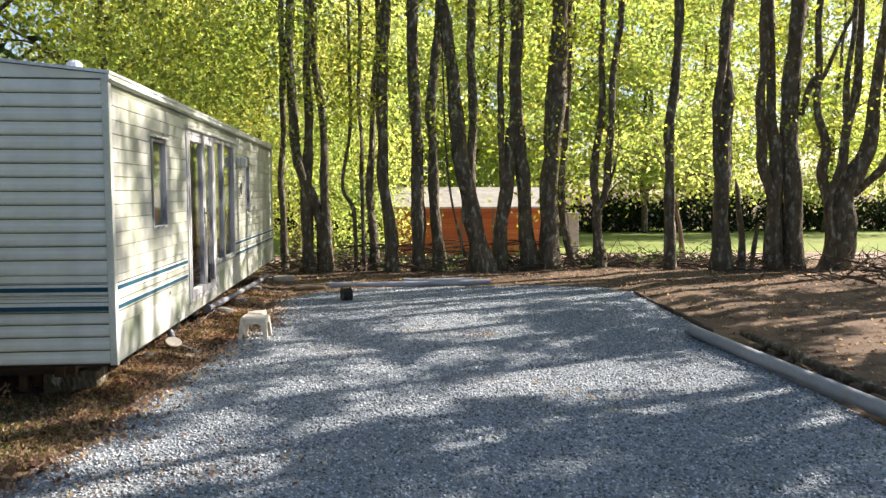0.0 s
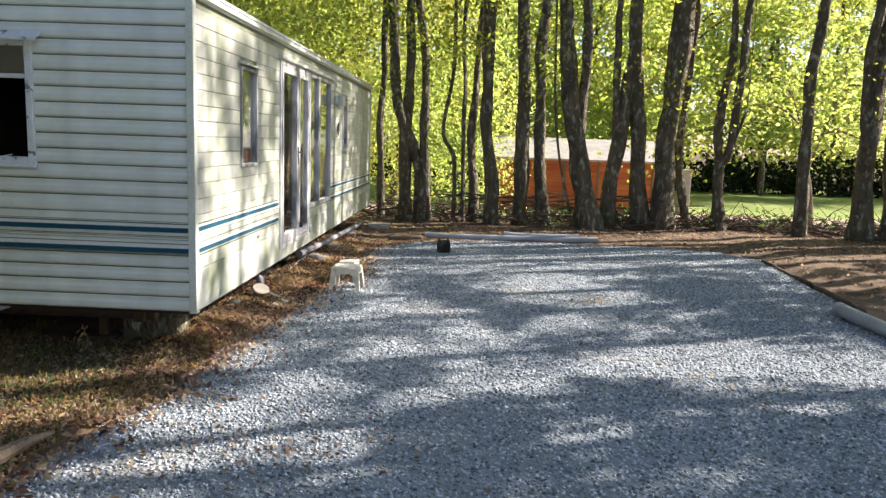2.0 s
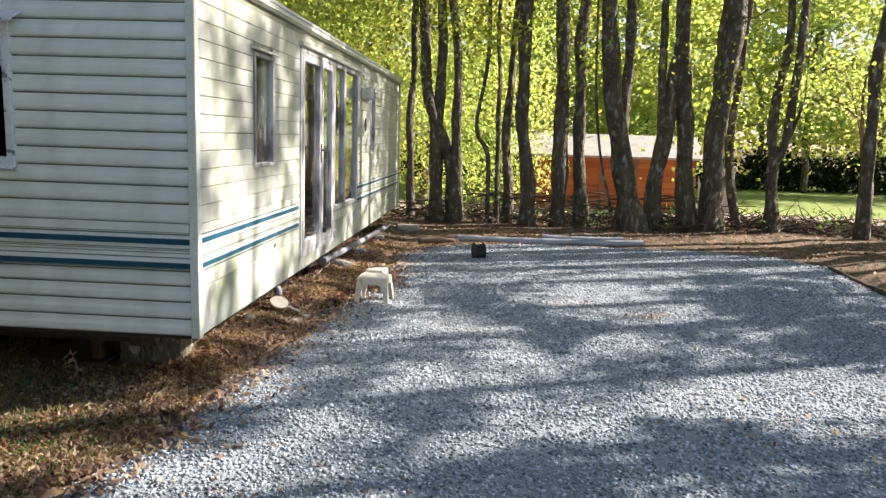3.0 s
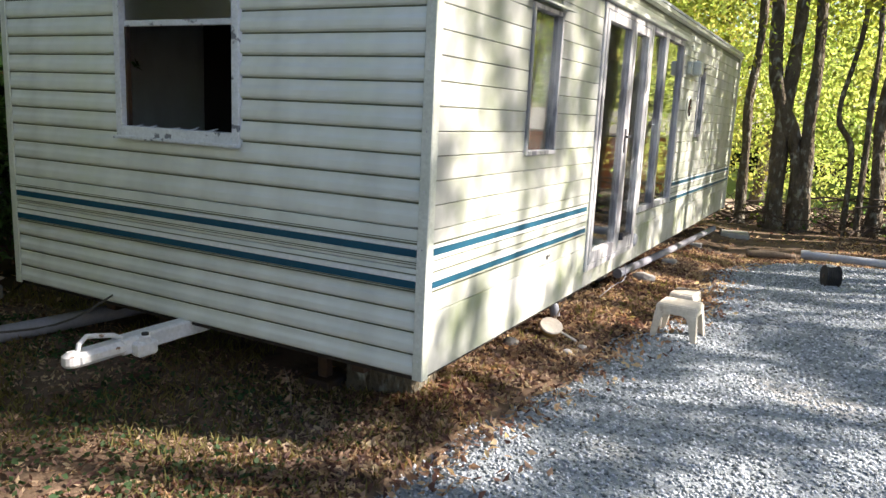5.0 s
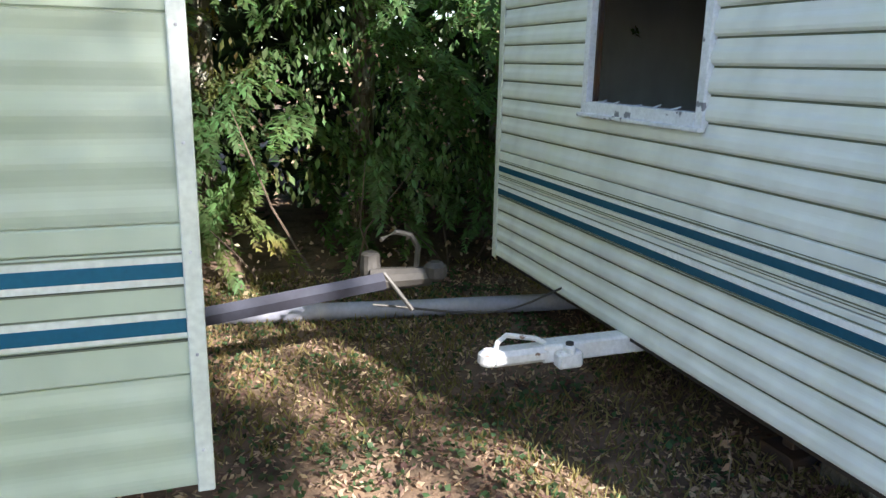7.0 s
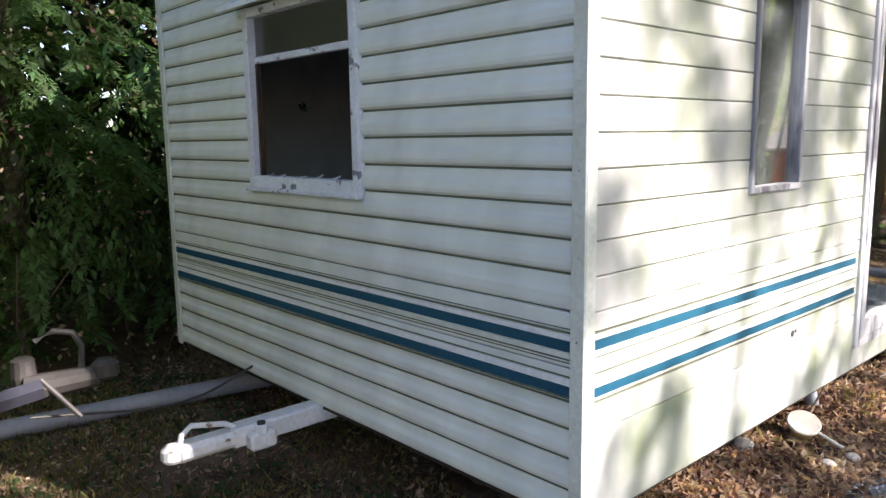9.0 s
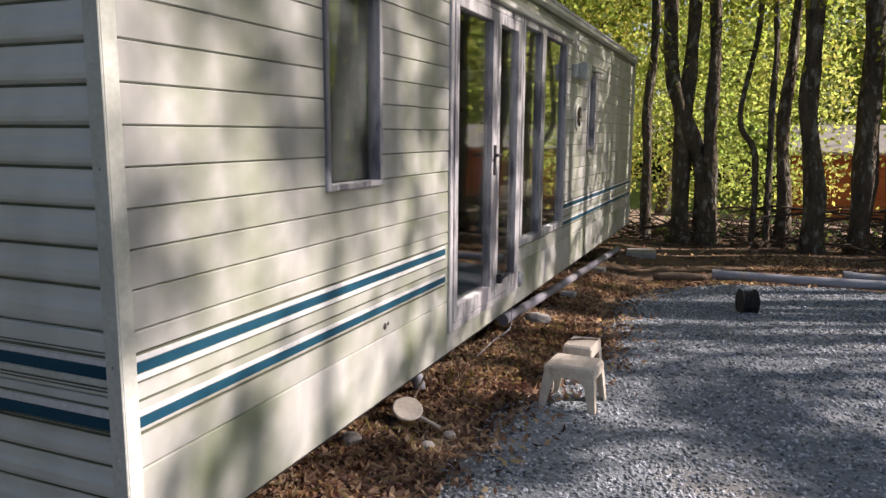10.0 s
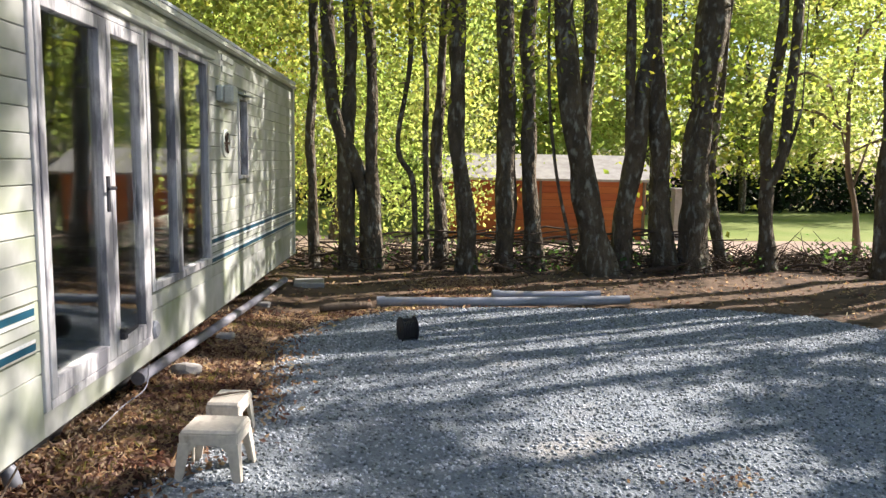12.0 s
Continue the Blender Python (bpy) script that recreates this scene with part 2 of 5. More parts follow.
def smooth_line(ctrl, n):
    """n points and radii along a Catmull-Rom curve through rows of x, y, z, radius."""
    c = np.array(ctrl, float)
    c = np.vstack([2 * c[0] - c[1], c, 2 * c[-1] - c[-2]])
    out = []
    for u in np.linspace(0, len(ctrl) - 1 - 1e-6, n):
        i, f = int(u), u - int(u)
        p0, p1, p2, p3 = c[i:i + 4]
        out.append(0.5 * (2 * p1 + (p2 - p0) * f + (2 * p0 - 5 * p1 + 4 * p2 - p3) * f * f + (3 * p1 - p0 - 3 * p2 + p3) * f ** 3))
    out = np.array(out)
    return [tuple(p[:3]) for p in out], [max(0.004, p[3]) for p in out]


def lathe(bm, prof, at=(0, 0, 0), axis="z", sides=24):
    rings = []
    for r, h in prof:
        ring = []
        for k in range(sides):
            t = 2 * math.pi * k / sides
            u, v = r * math.cos(t), r * math.sin(t)
            q = {"z": (u, v, h), "y": (u, h, v), "x": (h, u, v)}[axis]
            ring.append(bm.verts.new((q[0] + at[0], q[1] + at[1], q[2] + at[2])))
        rings.append(ring)
    for r0, r1 in zip(rings, rings[1:]):
        for k in range(sides):
            bm.faces.new((r0[k], r0[(k + 1) % sides], r1[(k + 1) % sides], r1[k]))
    bm.faces.new(rings[0][::-1])
    bm.faces.new(rings[-1])
    bmesh.ops.recalc_face_normals(bm, faces=bm.faces)
    return bm


rng = np.random.default_rng(5)


def flakes(name, centres, size, material, parent=None, fold=0.35, aspect=0.6, flat=0.0, along=None, label="", lift=0.0, normal=None):
    """One mesh of many small folded leaves, each four corners and two faces."""
    n = len(centres)
    centres = np.asarray(centres, float)
    a = rng.normal(size=(n, 3)) if along is None else np.asarray(along, float) + rng.normal(size=(n, 3)) * 0.25
    if flat:
        a[:, 2] *= 1 - flat
    a /= np.linalg.norm(a, axis=1)[:, None]
    q = rng.normal(size=(n, 3))
    if flat:
        q = q * (1 - flat) + np.array([0, 0, 1.0]) * flat
    if normal is not None:
        q = np.asarray(normal, float) + rng.normal(size=(n, 3)) * 0.15
    b = np.cross(a, q)
    b /= np.linalg.norm(b, axis=1)[:, None] + 1e-9
    c = np.cross(a, b)
    s = (size * rng.uniform(0.6, 1.3, n))[:, None]
    w = s * aspect * 0.5
    v = np.empty((n, 4, 3))
    v[:, 0] = centres - a * s * 0.5
    v[:, 1] = centres + b * w + c * w * fold
    v[:, 2] = centres + a * s * 0.5
    v[:, 3] = centres - b * w + c * w * fold
    if lift:
        v[:, :, 2] += lift
    me = bpy.data.meshes.new(name)
    me.vertices.add(n * 4)
    me.vertices.foreach_set("co", v.ravel())
    k = np.arange(n)[:, None] * 4
    idx = (k + np.array([[0, 1, 2, 0, 2, 3]])).ravel()
    me.loops.add(n * 6)
    me.loops.foreach_set("vertex_index", idx.astype(np.int32))
    me.polygons.add(n * 2)
    me.polygons.foreach_set("loop_start", (np.arange(n * 2) * 3).astype(np.int32))
    me.update(calc_edges=True)
    me.validate()
    me.materials.append(material)
    ob = new(name, me)
    if parent is not None:
        ob.parent = parent
    if label:
        ob["label"] = label
    return ob


def ground_z(x, y):
    d = min(max((y - 16.2) / 6.5, 0.0), 1.0)
    z = -0.45 * d * d * (3 - 2 * d)
    if x > 4.2 and y < 16:
        z += 0.05 * min(1.0, (x - 4.2) / 0.6)
    return z


# ---------------------------------------------------------------- ground
def sheet(name, xs, ys, zf, material):
    nx, ny = len(xs), len(ys)
    v = [(x, y, zf(x, y)) for y in ys for x in xs]
    f = [(j * nx + i, j * nx + i + 1, (j + 1) * nx + i + 1, (j + 1) * nx + i) for j in range(ny - 1) for i in range(nx - 1)]
    me = bpy.data.meshes.new(name)
    me.from_pydata(v, [], f)
    me.materials.append(material)
    for p in me.polygons:
        p.use_smooth = True
    return new(name, me)


def left_edge(y):
    k = [(-30, -2.3), (4.2, -2.28), (5.0, -2.06), (6.3, -2.0), (7.4, -1.84), (8.1, -1.82), (9.3, -1.58), (10.0, -1.6), (11.0, -1.78), (11.8, -1.5), (12.3, -0.9), (12.65, 0.4)]
    return float(np.interp(y, [a for a, _ in k], [b for _, b in k])) + 0.06 * noise.noise(Vector((y * 2.3, 0, 0))) + 0.03 * noise.noise(Vector((y * 9, 4, 0)))


def right_edge(y):
    k = [(-30, 3.3), (4.8, 3.4), (7.3, 3.62), (10.0, 3.97), (11.6, 4.1), (12.2, 3.75), (12.65, 2.6)]
    return float(np.interp(y, [a for a, _ in k], [b for _, b in k])) + 0.04 * noise.noise(Vector((y * 2.1, 7, 0)))


def verge_bank(x, y):
    """The litter bank that runs along the foot of the caravan."""
    a = max(0.0, 1 - abs(x + 2.3) / 0.5)
    b = min(max((y - 5.0) / 1.5, 0.0), 1.0) * min(max((15.5 - y) / 1.5, 0.0), 1.0)
    return 0.09 * a * b


def soil_z(x, y):
    z = ground_z(x, y) + verge_bank(x, y)
    z += 0.035 * noise.noise(Vector((x * 0.7, y * 0.7, 1.3))) + 0.012 * noise.noise(Vector((x * 3.1, y * 3.1, 0)))
    if y < 12.7 and left_edge(y) - 0.02 < x < right_edge(y) + 0.02:
        z = min(z, -0.06)
    return z - 0.012


def spaced(stops):
    out = []
    for (a, b, step) in stops:
        out += list(np.arange(a, b, step))
    return out + [stops[-1][1]]


xs = spaced([(-600, -60, 90), (-60, -12, 6), (-12, -3, 0.2), (-3, -1.2, 0.09), (-1.2, 12, 0.2), (12, 60, 6), (60, 600, 90)])
ys = spaced([(-600, -40, 80), (-40, -4, 4), (-4, 27, 0.2), (27, 60, 3), (60, 600, 90)])
tagged(sheet("ground", xs, ys, soil_z, soil), "brown bare soil strewn with leaves and twigs", "ground", kind="structure")


def pad_z(x, y):
    e = min(x - left_edge(y), right_edge(y) - x, 12.65 - y)
    return 0.012 + 0.02 * noise.noise(Vector((x * 0.8, y * 0.8, 5))) * min(1, max(e, 0)) - 0.05 * max(0.0, 1 - max(e, 0) / 0.12)


def gravel_pad():
    rows = list(np.arange(-12, 0, 0.5)) + list(np.arange(0, 12.66, 0.1))
    n = 70
    v, f = [], []
    for y in rows:
        a, b = left_edge(y), right_edge(y)
        for i in range(n):
            x = a + (b - a) * i / (n - 1)
            v.append((x, y, pad_z(x, y)))
    for j in range(len(rows) - 1):
        for i in range(n - 1):
            f.append((j * n + i, j * n + i + 1, (j + 1) * n + i + 1, (j + 1) * n + i))
    me = bpy.data.meshes.new("gravel_pad")
    me.from_pydata(v, [], f)
    me.materials.append(gravel_mat)
    return tagged(new("gravel_pad", me), "parking pad of crushed blue-grey gravel", "gravel", kind="structure")


gravel_pad()


def stones(name, n, y0, y1, size):
    """Loose gravel stones on the pad, eight faces each."""
    y = rng.uniform(y0, y1, n)
    u = rng.uniform(0.0, 1.0, n)
    le = np.array([left_edge(t) for t in np.arange(y0, y1 + 0.2, 0.05)])
    re_ = np.array([right_edge(t) for t in np.arange(y0, y1 + 0.2, 0.05)])
    k = ((y - y0) / 0.05).astype(int)
    x = le[k] - 0.06 + (re_[k] - le[k] + 0.1) * u
    s = size * rng.uniform(0.5, 1.25, n)
    base = np.array([[1, 0, 0], [0, 1, 0], [-1, 0, 0], [0, -1, 0], [0, 0, 1], [0, 0, -1]], float)
    v = base[None] * s[:, None, None] * rng.uniform(0.55, 1.1, (n, 6, 1))
    v += rng.normal(size=(n, 6, 3)) * s[:, None, None] * 0.2
    th = rng.uniform(0, 6.28, n)
    c, sn = np.cos(th)[:, None], np.sin(th)[:, None]
    v = np.stack([v[..., 0] * c - v[..., 1] * sn, v[..., 0] * sn + v[..., 1] * c, v[..., 2] * 0.7], -1)
    z = np.array([pad_z(a, b) for a, b in zip(x, y)])
    v += np.stack([x, y, z + s * 0.25], -1)[:, None]
    tri = np.array([[0, 1, 4], [1, 2, 4], [2, 3, 4], [3, 0, 4], [1, 0, 5], [2, 1, 5], [3, 2, 5], [0, 3, 5]])
    idx = (np.arange(n)[:, None, None] * 6 + tri[None]).ravel()
    me = bpy.data.meshes.new(name)
    me.vertices.add(n * 6)
    me.vertices.foreach_set("co", v.ravel())
    me.loops.add(n * 24)
    me.loops.foreach_set("vertex_index", idx.astype(np.int32))
    me.polygons.add(n * 8)
    me.polygons.foreach_set("loop_start", (np.arange(n * 8) * 3).astype(np.int32))
    me.update(calc_edges=True)
    me.materials.append(stone_mat)
    return tagged(new(name, me), "loose crushed blue-grey gravel stones", "gravel", kind="stuff")


stones("gravel_stones", 84000, 0.8, 7.5, 0.0128)
stones("gravel_stones", 40000, 7.5, 12.6, 0.0135)

tagged(sheet("lawn", spaced([(-40, 40, 2.0)]), spaced([(24.2, 42, 1.5)]), lambda x, y: ground_z(x, y) + 0.012, lawn_mat), "sunlit mown green lawn beyond the trees", "lawn", kind="structure")

tagged(sheet("dirt_track", spaced([(-4, 40, 1.0)]), spaced([(17.3, 24.2, 0.3)]), lambda x, y: soil_z(x, y) + 0.02, track_mat), "sunlit strip of pale bare dirt beyond the trees", "track", kind="structure")

# ---------------------------------------------------------------- caravan
SX, EY, BX, FY = -2.08, 5.71, -5.05, 14.28
Z0, ZT = 0.355, 2.46


def board_mesh(length, h, depth, along, flat=False):
    """A siding board: its length along 'x' (facing -y) or 'y' (facing +x), back at 0."""
    if flat == "ribbed":
        n = max(8, int(h / 0.012))
        prof = [(0.0, 0.0)] + [(depth * (0.72 + 0.28 * math.sin(2 * math.pi * h * i / n / 0.105)), 0.003 + (h - 0.008) * i / n) for i in range(n + 1)] + [(0.0, h - 0.003)]
    elif flat:
        prof = [(0.0, 0.0), (depth * 0.55, 0.0), (depth, 0.004), (depth, h - 0.006), (depth * 0.75, h - 0.0025), (0.0, h - 0.0025)]
    else:
        prof = [(0.0, 0.0), (depth * 0.3, 0.002), (depth * 0.85, 0.010), (depth, h * 0.22), (depth * 0.96, h * 0.44), (depth * 0.86, h * 0.5), (depth * 0.5, h * 0.62), (depth * 0.38, h * 0.7), (depth * 0.32, h - 0.012), (depth * 0.2, h - 0.008), (0.0, h - 0.008)]
    bm = bmesh.new()
    ends = []
    for t in (0.0, length):
        ends.append([bm.verts.new((t, -d, z) if along == "x" else (d, t, z)) for d, z in prof])
    k = len(prof)
    for i in range(k):
        bm.faces.new((ends[0][i], ends[0][(i + 1) % k], ends[1][(i + 1) % k], ends[1][i]))
    bm.faces.new(ends[0][::-1])
    bm.faces.new(ends[1])
    bmesh.ops.recalc_face_normals(bm, faces=bm.faces)
    return bm


BOARDS = {}


def lay_board(parent, along, at, length, h, depth, material, flat=False):
    key = (along, round(length, 3), round(h, 3), depth, material.name, flat)
    if key not in BOARDS:
        bm = board_mesh(length, h, depth, along, flat)
        BOARDS[key] = finish("siding_board", bm, material)
    ob = new("siding_board", BOARDS[key])
    ob.parent = parent
    ob.location = at
    return ob


def wall_core(parent, name, axis, face, thick, span, zs, openings, material):
    """A wall slab with openings (a, b, z0, z1) cut right through, made of blocks round them."""
    def blk(a, b, z0, z1):
        if b - a < 0.005 or z1 - z0 < 0.005:
            return
        if axis == "x":
            part(name, boxed((a, face, z0), (b, face + thick, z1)), material, parent)
        else:
            part(name, boxed((face - thick, a, z0), (face, b, z1)), material, parent)
    cur = span[0]
    for a, b, z0, z1 in sorted(openings):
        blk(cur, a, *zs)
        blk(a, b, zs[0], z0)
        blk(a, b, z1, zs[1])
        cur = b
    blk(cur, span[1], *zs)


caravan = thing("caravan", "pale green static caravan with blue stripes, weathered and mildewed", "caravan")
END_WIN = (-4.03, -3.16, 1.33, 2.13)
SIDE_OPEN = [(6.70, 7.14, 1.31, 2.10), (7.90, 9.16, 0.47, 2.28), (9.18, 10.44, 0.76, 2.28), (11.36, 11.70, 1.38, 2.10)]
wall_core(caravan, "wall_panel", "x", EY + 0.016, 0.05, (BX + 0.02, SX - 0.02), (Z0, ZT), [END_WIN], stripe_dark)
wall_core(caravan, "wall_panel", "y", SX - 0.014, 0.05, (EY + 0.07, FY), (Z0, ZT), SIDE_OPEN, seam)
part("back_wall", boxed((BX, EY + 0.07, Z0), (BX + 0.05, FY, ZT)), siding, caravan)
part("far_end_wall", boxed((BX + 0.05, FY - 0.05, Z0), (SX - 0.07, FY, ZT)), siding, caravan)
part("floor", boxed((BX + 0.02, EY + 0.02, Z0 - 0.02), (SX - 0.02, FY, Z0 + 0.06)), interior, caravan, "timber caravan floor, near-black to paint unlit gloom")
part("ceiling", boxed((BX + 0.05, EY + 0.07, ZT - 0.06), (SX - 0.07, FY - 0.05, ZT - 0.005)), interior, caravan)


def runs(span, cuts, z0, z1):
    """The stretches of a board row that the openings leave."""
    out, cur = [], span[0]
    for a, b, c0, c1 in sorted(cuts):
        if c0 < z1 - 0.03 and c1 > z0 + 0.03:
            if a - cur > 0.02:
                out.append((cur, a))
            cur = b
    if span[1] - cur > 0.02:
        out.append((cur, span[1]))
    return out


end_rows = [Z0, 0.458, 0.560, 0.655, 0.745] + [1.02] + [1.135 + 0.1015 * i for i in range(14)]
for z0, z1 in zip(end_rows, end_rows[1:]):
    if z0 == 0.745:
        continue
    for a, b in runs((BX + 0.03, SX - 0.03), [END_WIN], z0, z1):
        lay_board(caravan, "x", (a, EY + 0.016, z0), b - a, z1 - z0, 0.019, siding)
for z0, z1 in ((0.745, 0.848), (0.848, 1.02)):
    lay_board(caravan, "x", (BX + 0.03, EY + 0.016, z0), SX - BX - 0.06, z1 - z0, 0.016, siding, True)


def strip_end(z0, z1, material, name="stripe", x0=BX + 0.03, x1=SX - 0.03, y=EY):
    part(name, boxed((x0, y - 0.004, z0), (x1, y + 0.006, z1), 0.001), material, caravan)


strip_end(0.758, 0.790, stripe_blue)
strip_end(0.897, 0.930, stripe_blue)
strip_end(0.792, 0.815, stripe_white, "pinstripe")
strip_end(0.933, 0.948, stripe_white, "pinstripe")
strip_end(0.878, 0.893, trim_white, "pinstripe")
for z, h in ((0.742, 0.005), (0.752, 0.004), (0.818, 0.005), (0.862, 0.003), (0.871, 0.004), (0.953, 0.007), (0.966, 0.003)):
    strip_end(z, z + h, stripe_dark, "pinstripe")

side_rows = [0.642, 0.742, 0.829, 0.957, 1.017] + [1.124 + 0.1045 * i for i in range(13)]
for z0, z1 in zip(side_rows, side_rows[1:]):
    for a, b in runs((EY + 0.035, FY - 0.03), SIDE_OPEN, z0, z1):
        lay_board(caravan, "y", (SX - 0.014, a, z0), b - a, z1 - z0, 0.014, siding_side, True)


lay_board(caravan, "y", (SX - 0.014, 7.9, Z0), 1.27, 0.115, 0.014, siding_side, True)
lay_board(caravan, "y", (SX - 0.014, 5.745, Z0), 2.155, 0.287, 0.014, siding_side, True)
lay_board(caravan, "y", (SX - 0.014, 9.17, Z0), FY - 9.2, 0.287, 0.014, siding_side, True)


def strip_side(z0, z1, material, name, cuts=SIDE_OPEN, x=SX):
    for a, b in runs((EY + 0.04, FY - 0.03), cuts, z0, z1):
        if a == 9.16:
            continue
        part(name, boxed((x - 0.006, a, z0), (x + 0.003, b, z1), 0.001), material, caravan)


DOORWAY = [(7.86, 10.48, 0.47, 2.28)]
strip_side(0.756, 0.785, stripe_blue, "stripe", DOORWAY)
strip_side(0.903, 0.933, stripe_blue, "stripe", DOORWAY)
for z0, z1 in ((0.788, 0.802), (0.936, 0.950), (0.884, 0.898)):
    strip_side(z0, z1, stripe_white, "pinstripe", DOORWAY)
for z in (0.737, 0.827, 0.878, 0.953):
    strip_side(z, z + 0.004, stripe_dark, "pinstripe", DOORWAY)

for (x, y) in ((SX, EY), (BX, EY), (SX, FY)):
    bm = bmesh.new()
    sx = -1 if x == SX else 1
    sy = 1 if y == EY else -1
    box(bm, (min(x + 0.006 * -sx, x + 0.045 * sx), min(y - 0.008 * sy, y + 0.004 * sy), Z0 - 0.01), (max(x + 0.006 * -sx, x + 0.045 * sx), max(y - 0.008 * sy, y + 0.004 * sy), ZT), 0.002)
    box(bm, (min(x + 0.008 * -sx, x - 0.004 * -sx), min(y - 0.004 * sy, y + 0.045 * sy), Z0 - 0.01), (max(x + 0.008 * -sx, x - 0.004 * -sx), max(y - 0.004 * sy, y + 0.045 * sy), ZT), 0.002)
    trim = part("corner_trim", bm, trim_white, caravan, "cream metal corner strip")
    for i in range(9):
        part("screw", lathe(bmesh.new(), [(0.001, -0.002), (0.004, 0.0), (0.0035, 0.002), (0.001, 0.003)], (x + sx * 0.02, y - sy * 0.009, Z0 + 0.08 + i * 0.25), "y", 8), frame_alu, trim)


def gable(x0, x1, y0, y1, z, rise, thick, over):
    xm = (x0 + x1) / 2
    bm = bmesh.new()
    prof = [(x0 - over, z), (xm, z + rise), (x1 + over, z), (x1 + over, z + thick), (xm, z + rise + thick), (x0 - over, z + thick)]
    r = [[bm.verts.new((px, yy, pz)) for px, pz in prof] for yy in (y0 - over, y1 + over)]
    for i in range(6):
        bm.faces.new((r[0][i], r[0][(i + 1) % 6], r[1][(i + 1) % 6], r[1][i]))
    for ring in r:
        for q in ((0, 1, 4, 5), (1, 2, 3, 4)):
            bm.faces.new([ring[i] for i in q])
    bmesh.ops.recalc_face_normals(bm, faces=bm.faces)
    return bm


part("roof", gable(BX, SX, EY, FY, ZT + 0.03, 0.15, 0.022, 0.025), roof_sheet, caravan, "pale blue-white sheet roof")
bm = bmesh.new()
prof = [(BX + 0.01, ZT), (SX - 0.01, ZT), (SX - 0.01, ZT + 0.028), ((BX + SX) / 2, ZT + 0.175), (BX + 0.01, ZT + 0.028)]
rings = [[bm.verts.new((px, yy, pz)) for px, pz in prof] for yy in (EY + 0.004, EY + 0.05)]
for i in range(5):
    bm.faces.new((rings[0][i], rings[0][(i + 1) % 5], rings[1][(i + 1) % 5], rings[1][i]))
bm.faces.new(rings[0][::-1])
bm.faces.new(rings[1])
bmesh.ops.recalc_face_normals(bm, faces=bm.faces)
part("gable_panel", bm, siding, caravan)
part("fascia", boxed((SX - 0.012, EY - 0.02, ZT - 0.03), (SX + 0.02, FY + 0.02, ZT + 0.03), 0.006), trim_white, caravan)
part("drip_rail", boxed((SX + 0.02, EY - 0.02, ZT - 0.018), (SX + 0.034, FY + 0.02, ZT - 0.004), 0.003), trim_white, caravan)
bm = bmesh.new()
lathe(bm, [(0.06, 0), (0.055, 0.05), (0.03, 0.07)], (-2.35, EY + 0.12, ZT + 0.07), "z", 12)
part("roof_vent", bm, roof_sheet, caravan)


def framed_end(x0, x1, z0, z1):
    """The end window: white frame, raised lower sash, upper pane, hood and sill."""
    w = tagged(part("window", boxed((x0 - 0.01, EY - 0.014, z0 - 0.015), (x0 + 0.035, EY + 0.05, z1), 0.003), frame_white, caravan, "white peeling frame round a dark half-open window"))
    y0, y1 = EY - 0.014, EY + 0.05
    part("stile", boxed((x1 - 0.035, y0, z0 - 0.015), (x1 + 0.01, y1, z1), 0.003), frame_white, w)
    part("head", boxed((x0 + 0.035, y0, z1 - 0.04), (x1 - 0.035, y1, z1), 0.003), frame_white, w)
    part("bottom_rail", boxed((x0 + 0.035, y0 - 0.002, z0 - 0.015), (x1 - 0.035, y1, z0 + 0.04), 0.003), frame_white, w)
    part("sill", boxed((x0 - 0.015, y0 - 0.02, z0 - 0.03), (x1 + 0.015, y0 + 0.016, z0 - 0.012), 0.004), frame_white, w, "chipped white sill")
    zt = 1.885
    part("transom", boxed((x0 + 0.035, EY + 0.018, zt), (x1 - 0.035, EY + 0.045, zt + 0.03), 0.003), frame_white, w)
    part("pane", boxed((x0 + 0.035, EY + 0.028, zt + 0.03), (x1 - 0.035, EY + 0.033, z1 - 0.04)), frosted, w, "dusty upper pane")
    part("sash_track", boxed((x0 + 0.036, EY + 0.02, z0 + 0.04), (x0 + 0.05, EY + 0.045, zt)), metal_dark, w)
    part("sash_track", boxed((x1 - 0.05, EY + 0.02, z0 + 0.04), (x1 - 0.036, EY + 0.045, zt)), metal_dark, w)
    for i in range(5):
        a = x0 + 0.1 + i * 0.14 + random.uniform(-0.03, 0.03)
        h = random.uniform(0.008, 0.035)
        part("paint_flake", tube(bmesh.new(), [(a, EY + 0.02, z0 + 0.038), (a + random.uniform(0.02, 0.09), EY + 0.02, z0 + 0.04 + h * 0.5)], [0.006, 0.002], 5), frame_white, w)
    # hood
    bm = bmesh.new()
    h0, h1 = x0 - 0.09, x1 + 0.09
    pr = [(EY, z1 + 0.06), (EY - 0.10, z1 + 0.005), (EY - 0.10, z1 - 0.012), (EY - 0.092, z1 - 0.012), (EY - 0.088, z1), (EY, z1 + 0.045)]
    r = [[bm.verts.new((xx, py, pz)) for py, pz in pr] for xx in (h0, h1)]
    for i in range(6):
        bm.faces.new((r[0][i], r[0][(i + 1) % 6], r[1][(i + 1) % 6], r[1][i]))
    bm.faces.new(r[0][::-1])
    bm.faces.new(r[1])
    bmesh.ops.recalc_face_normals(bm, faces=bm.faces)
    part("hood", bm, frame_white, w, "white sheet rain hood")


framed_end(*END_WIN)


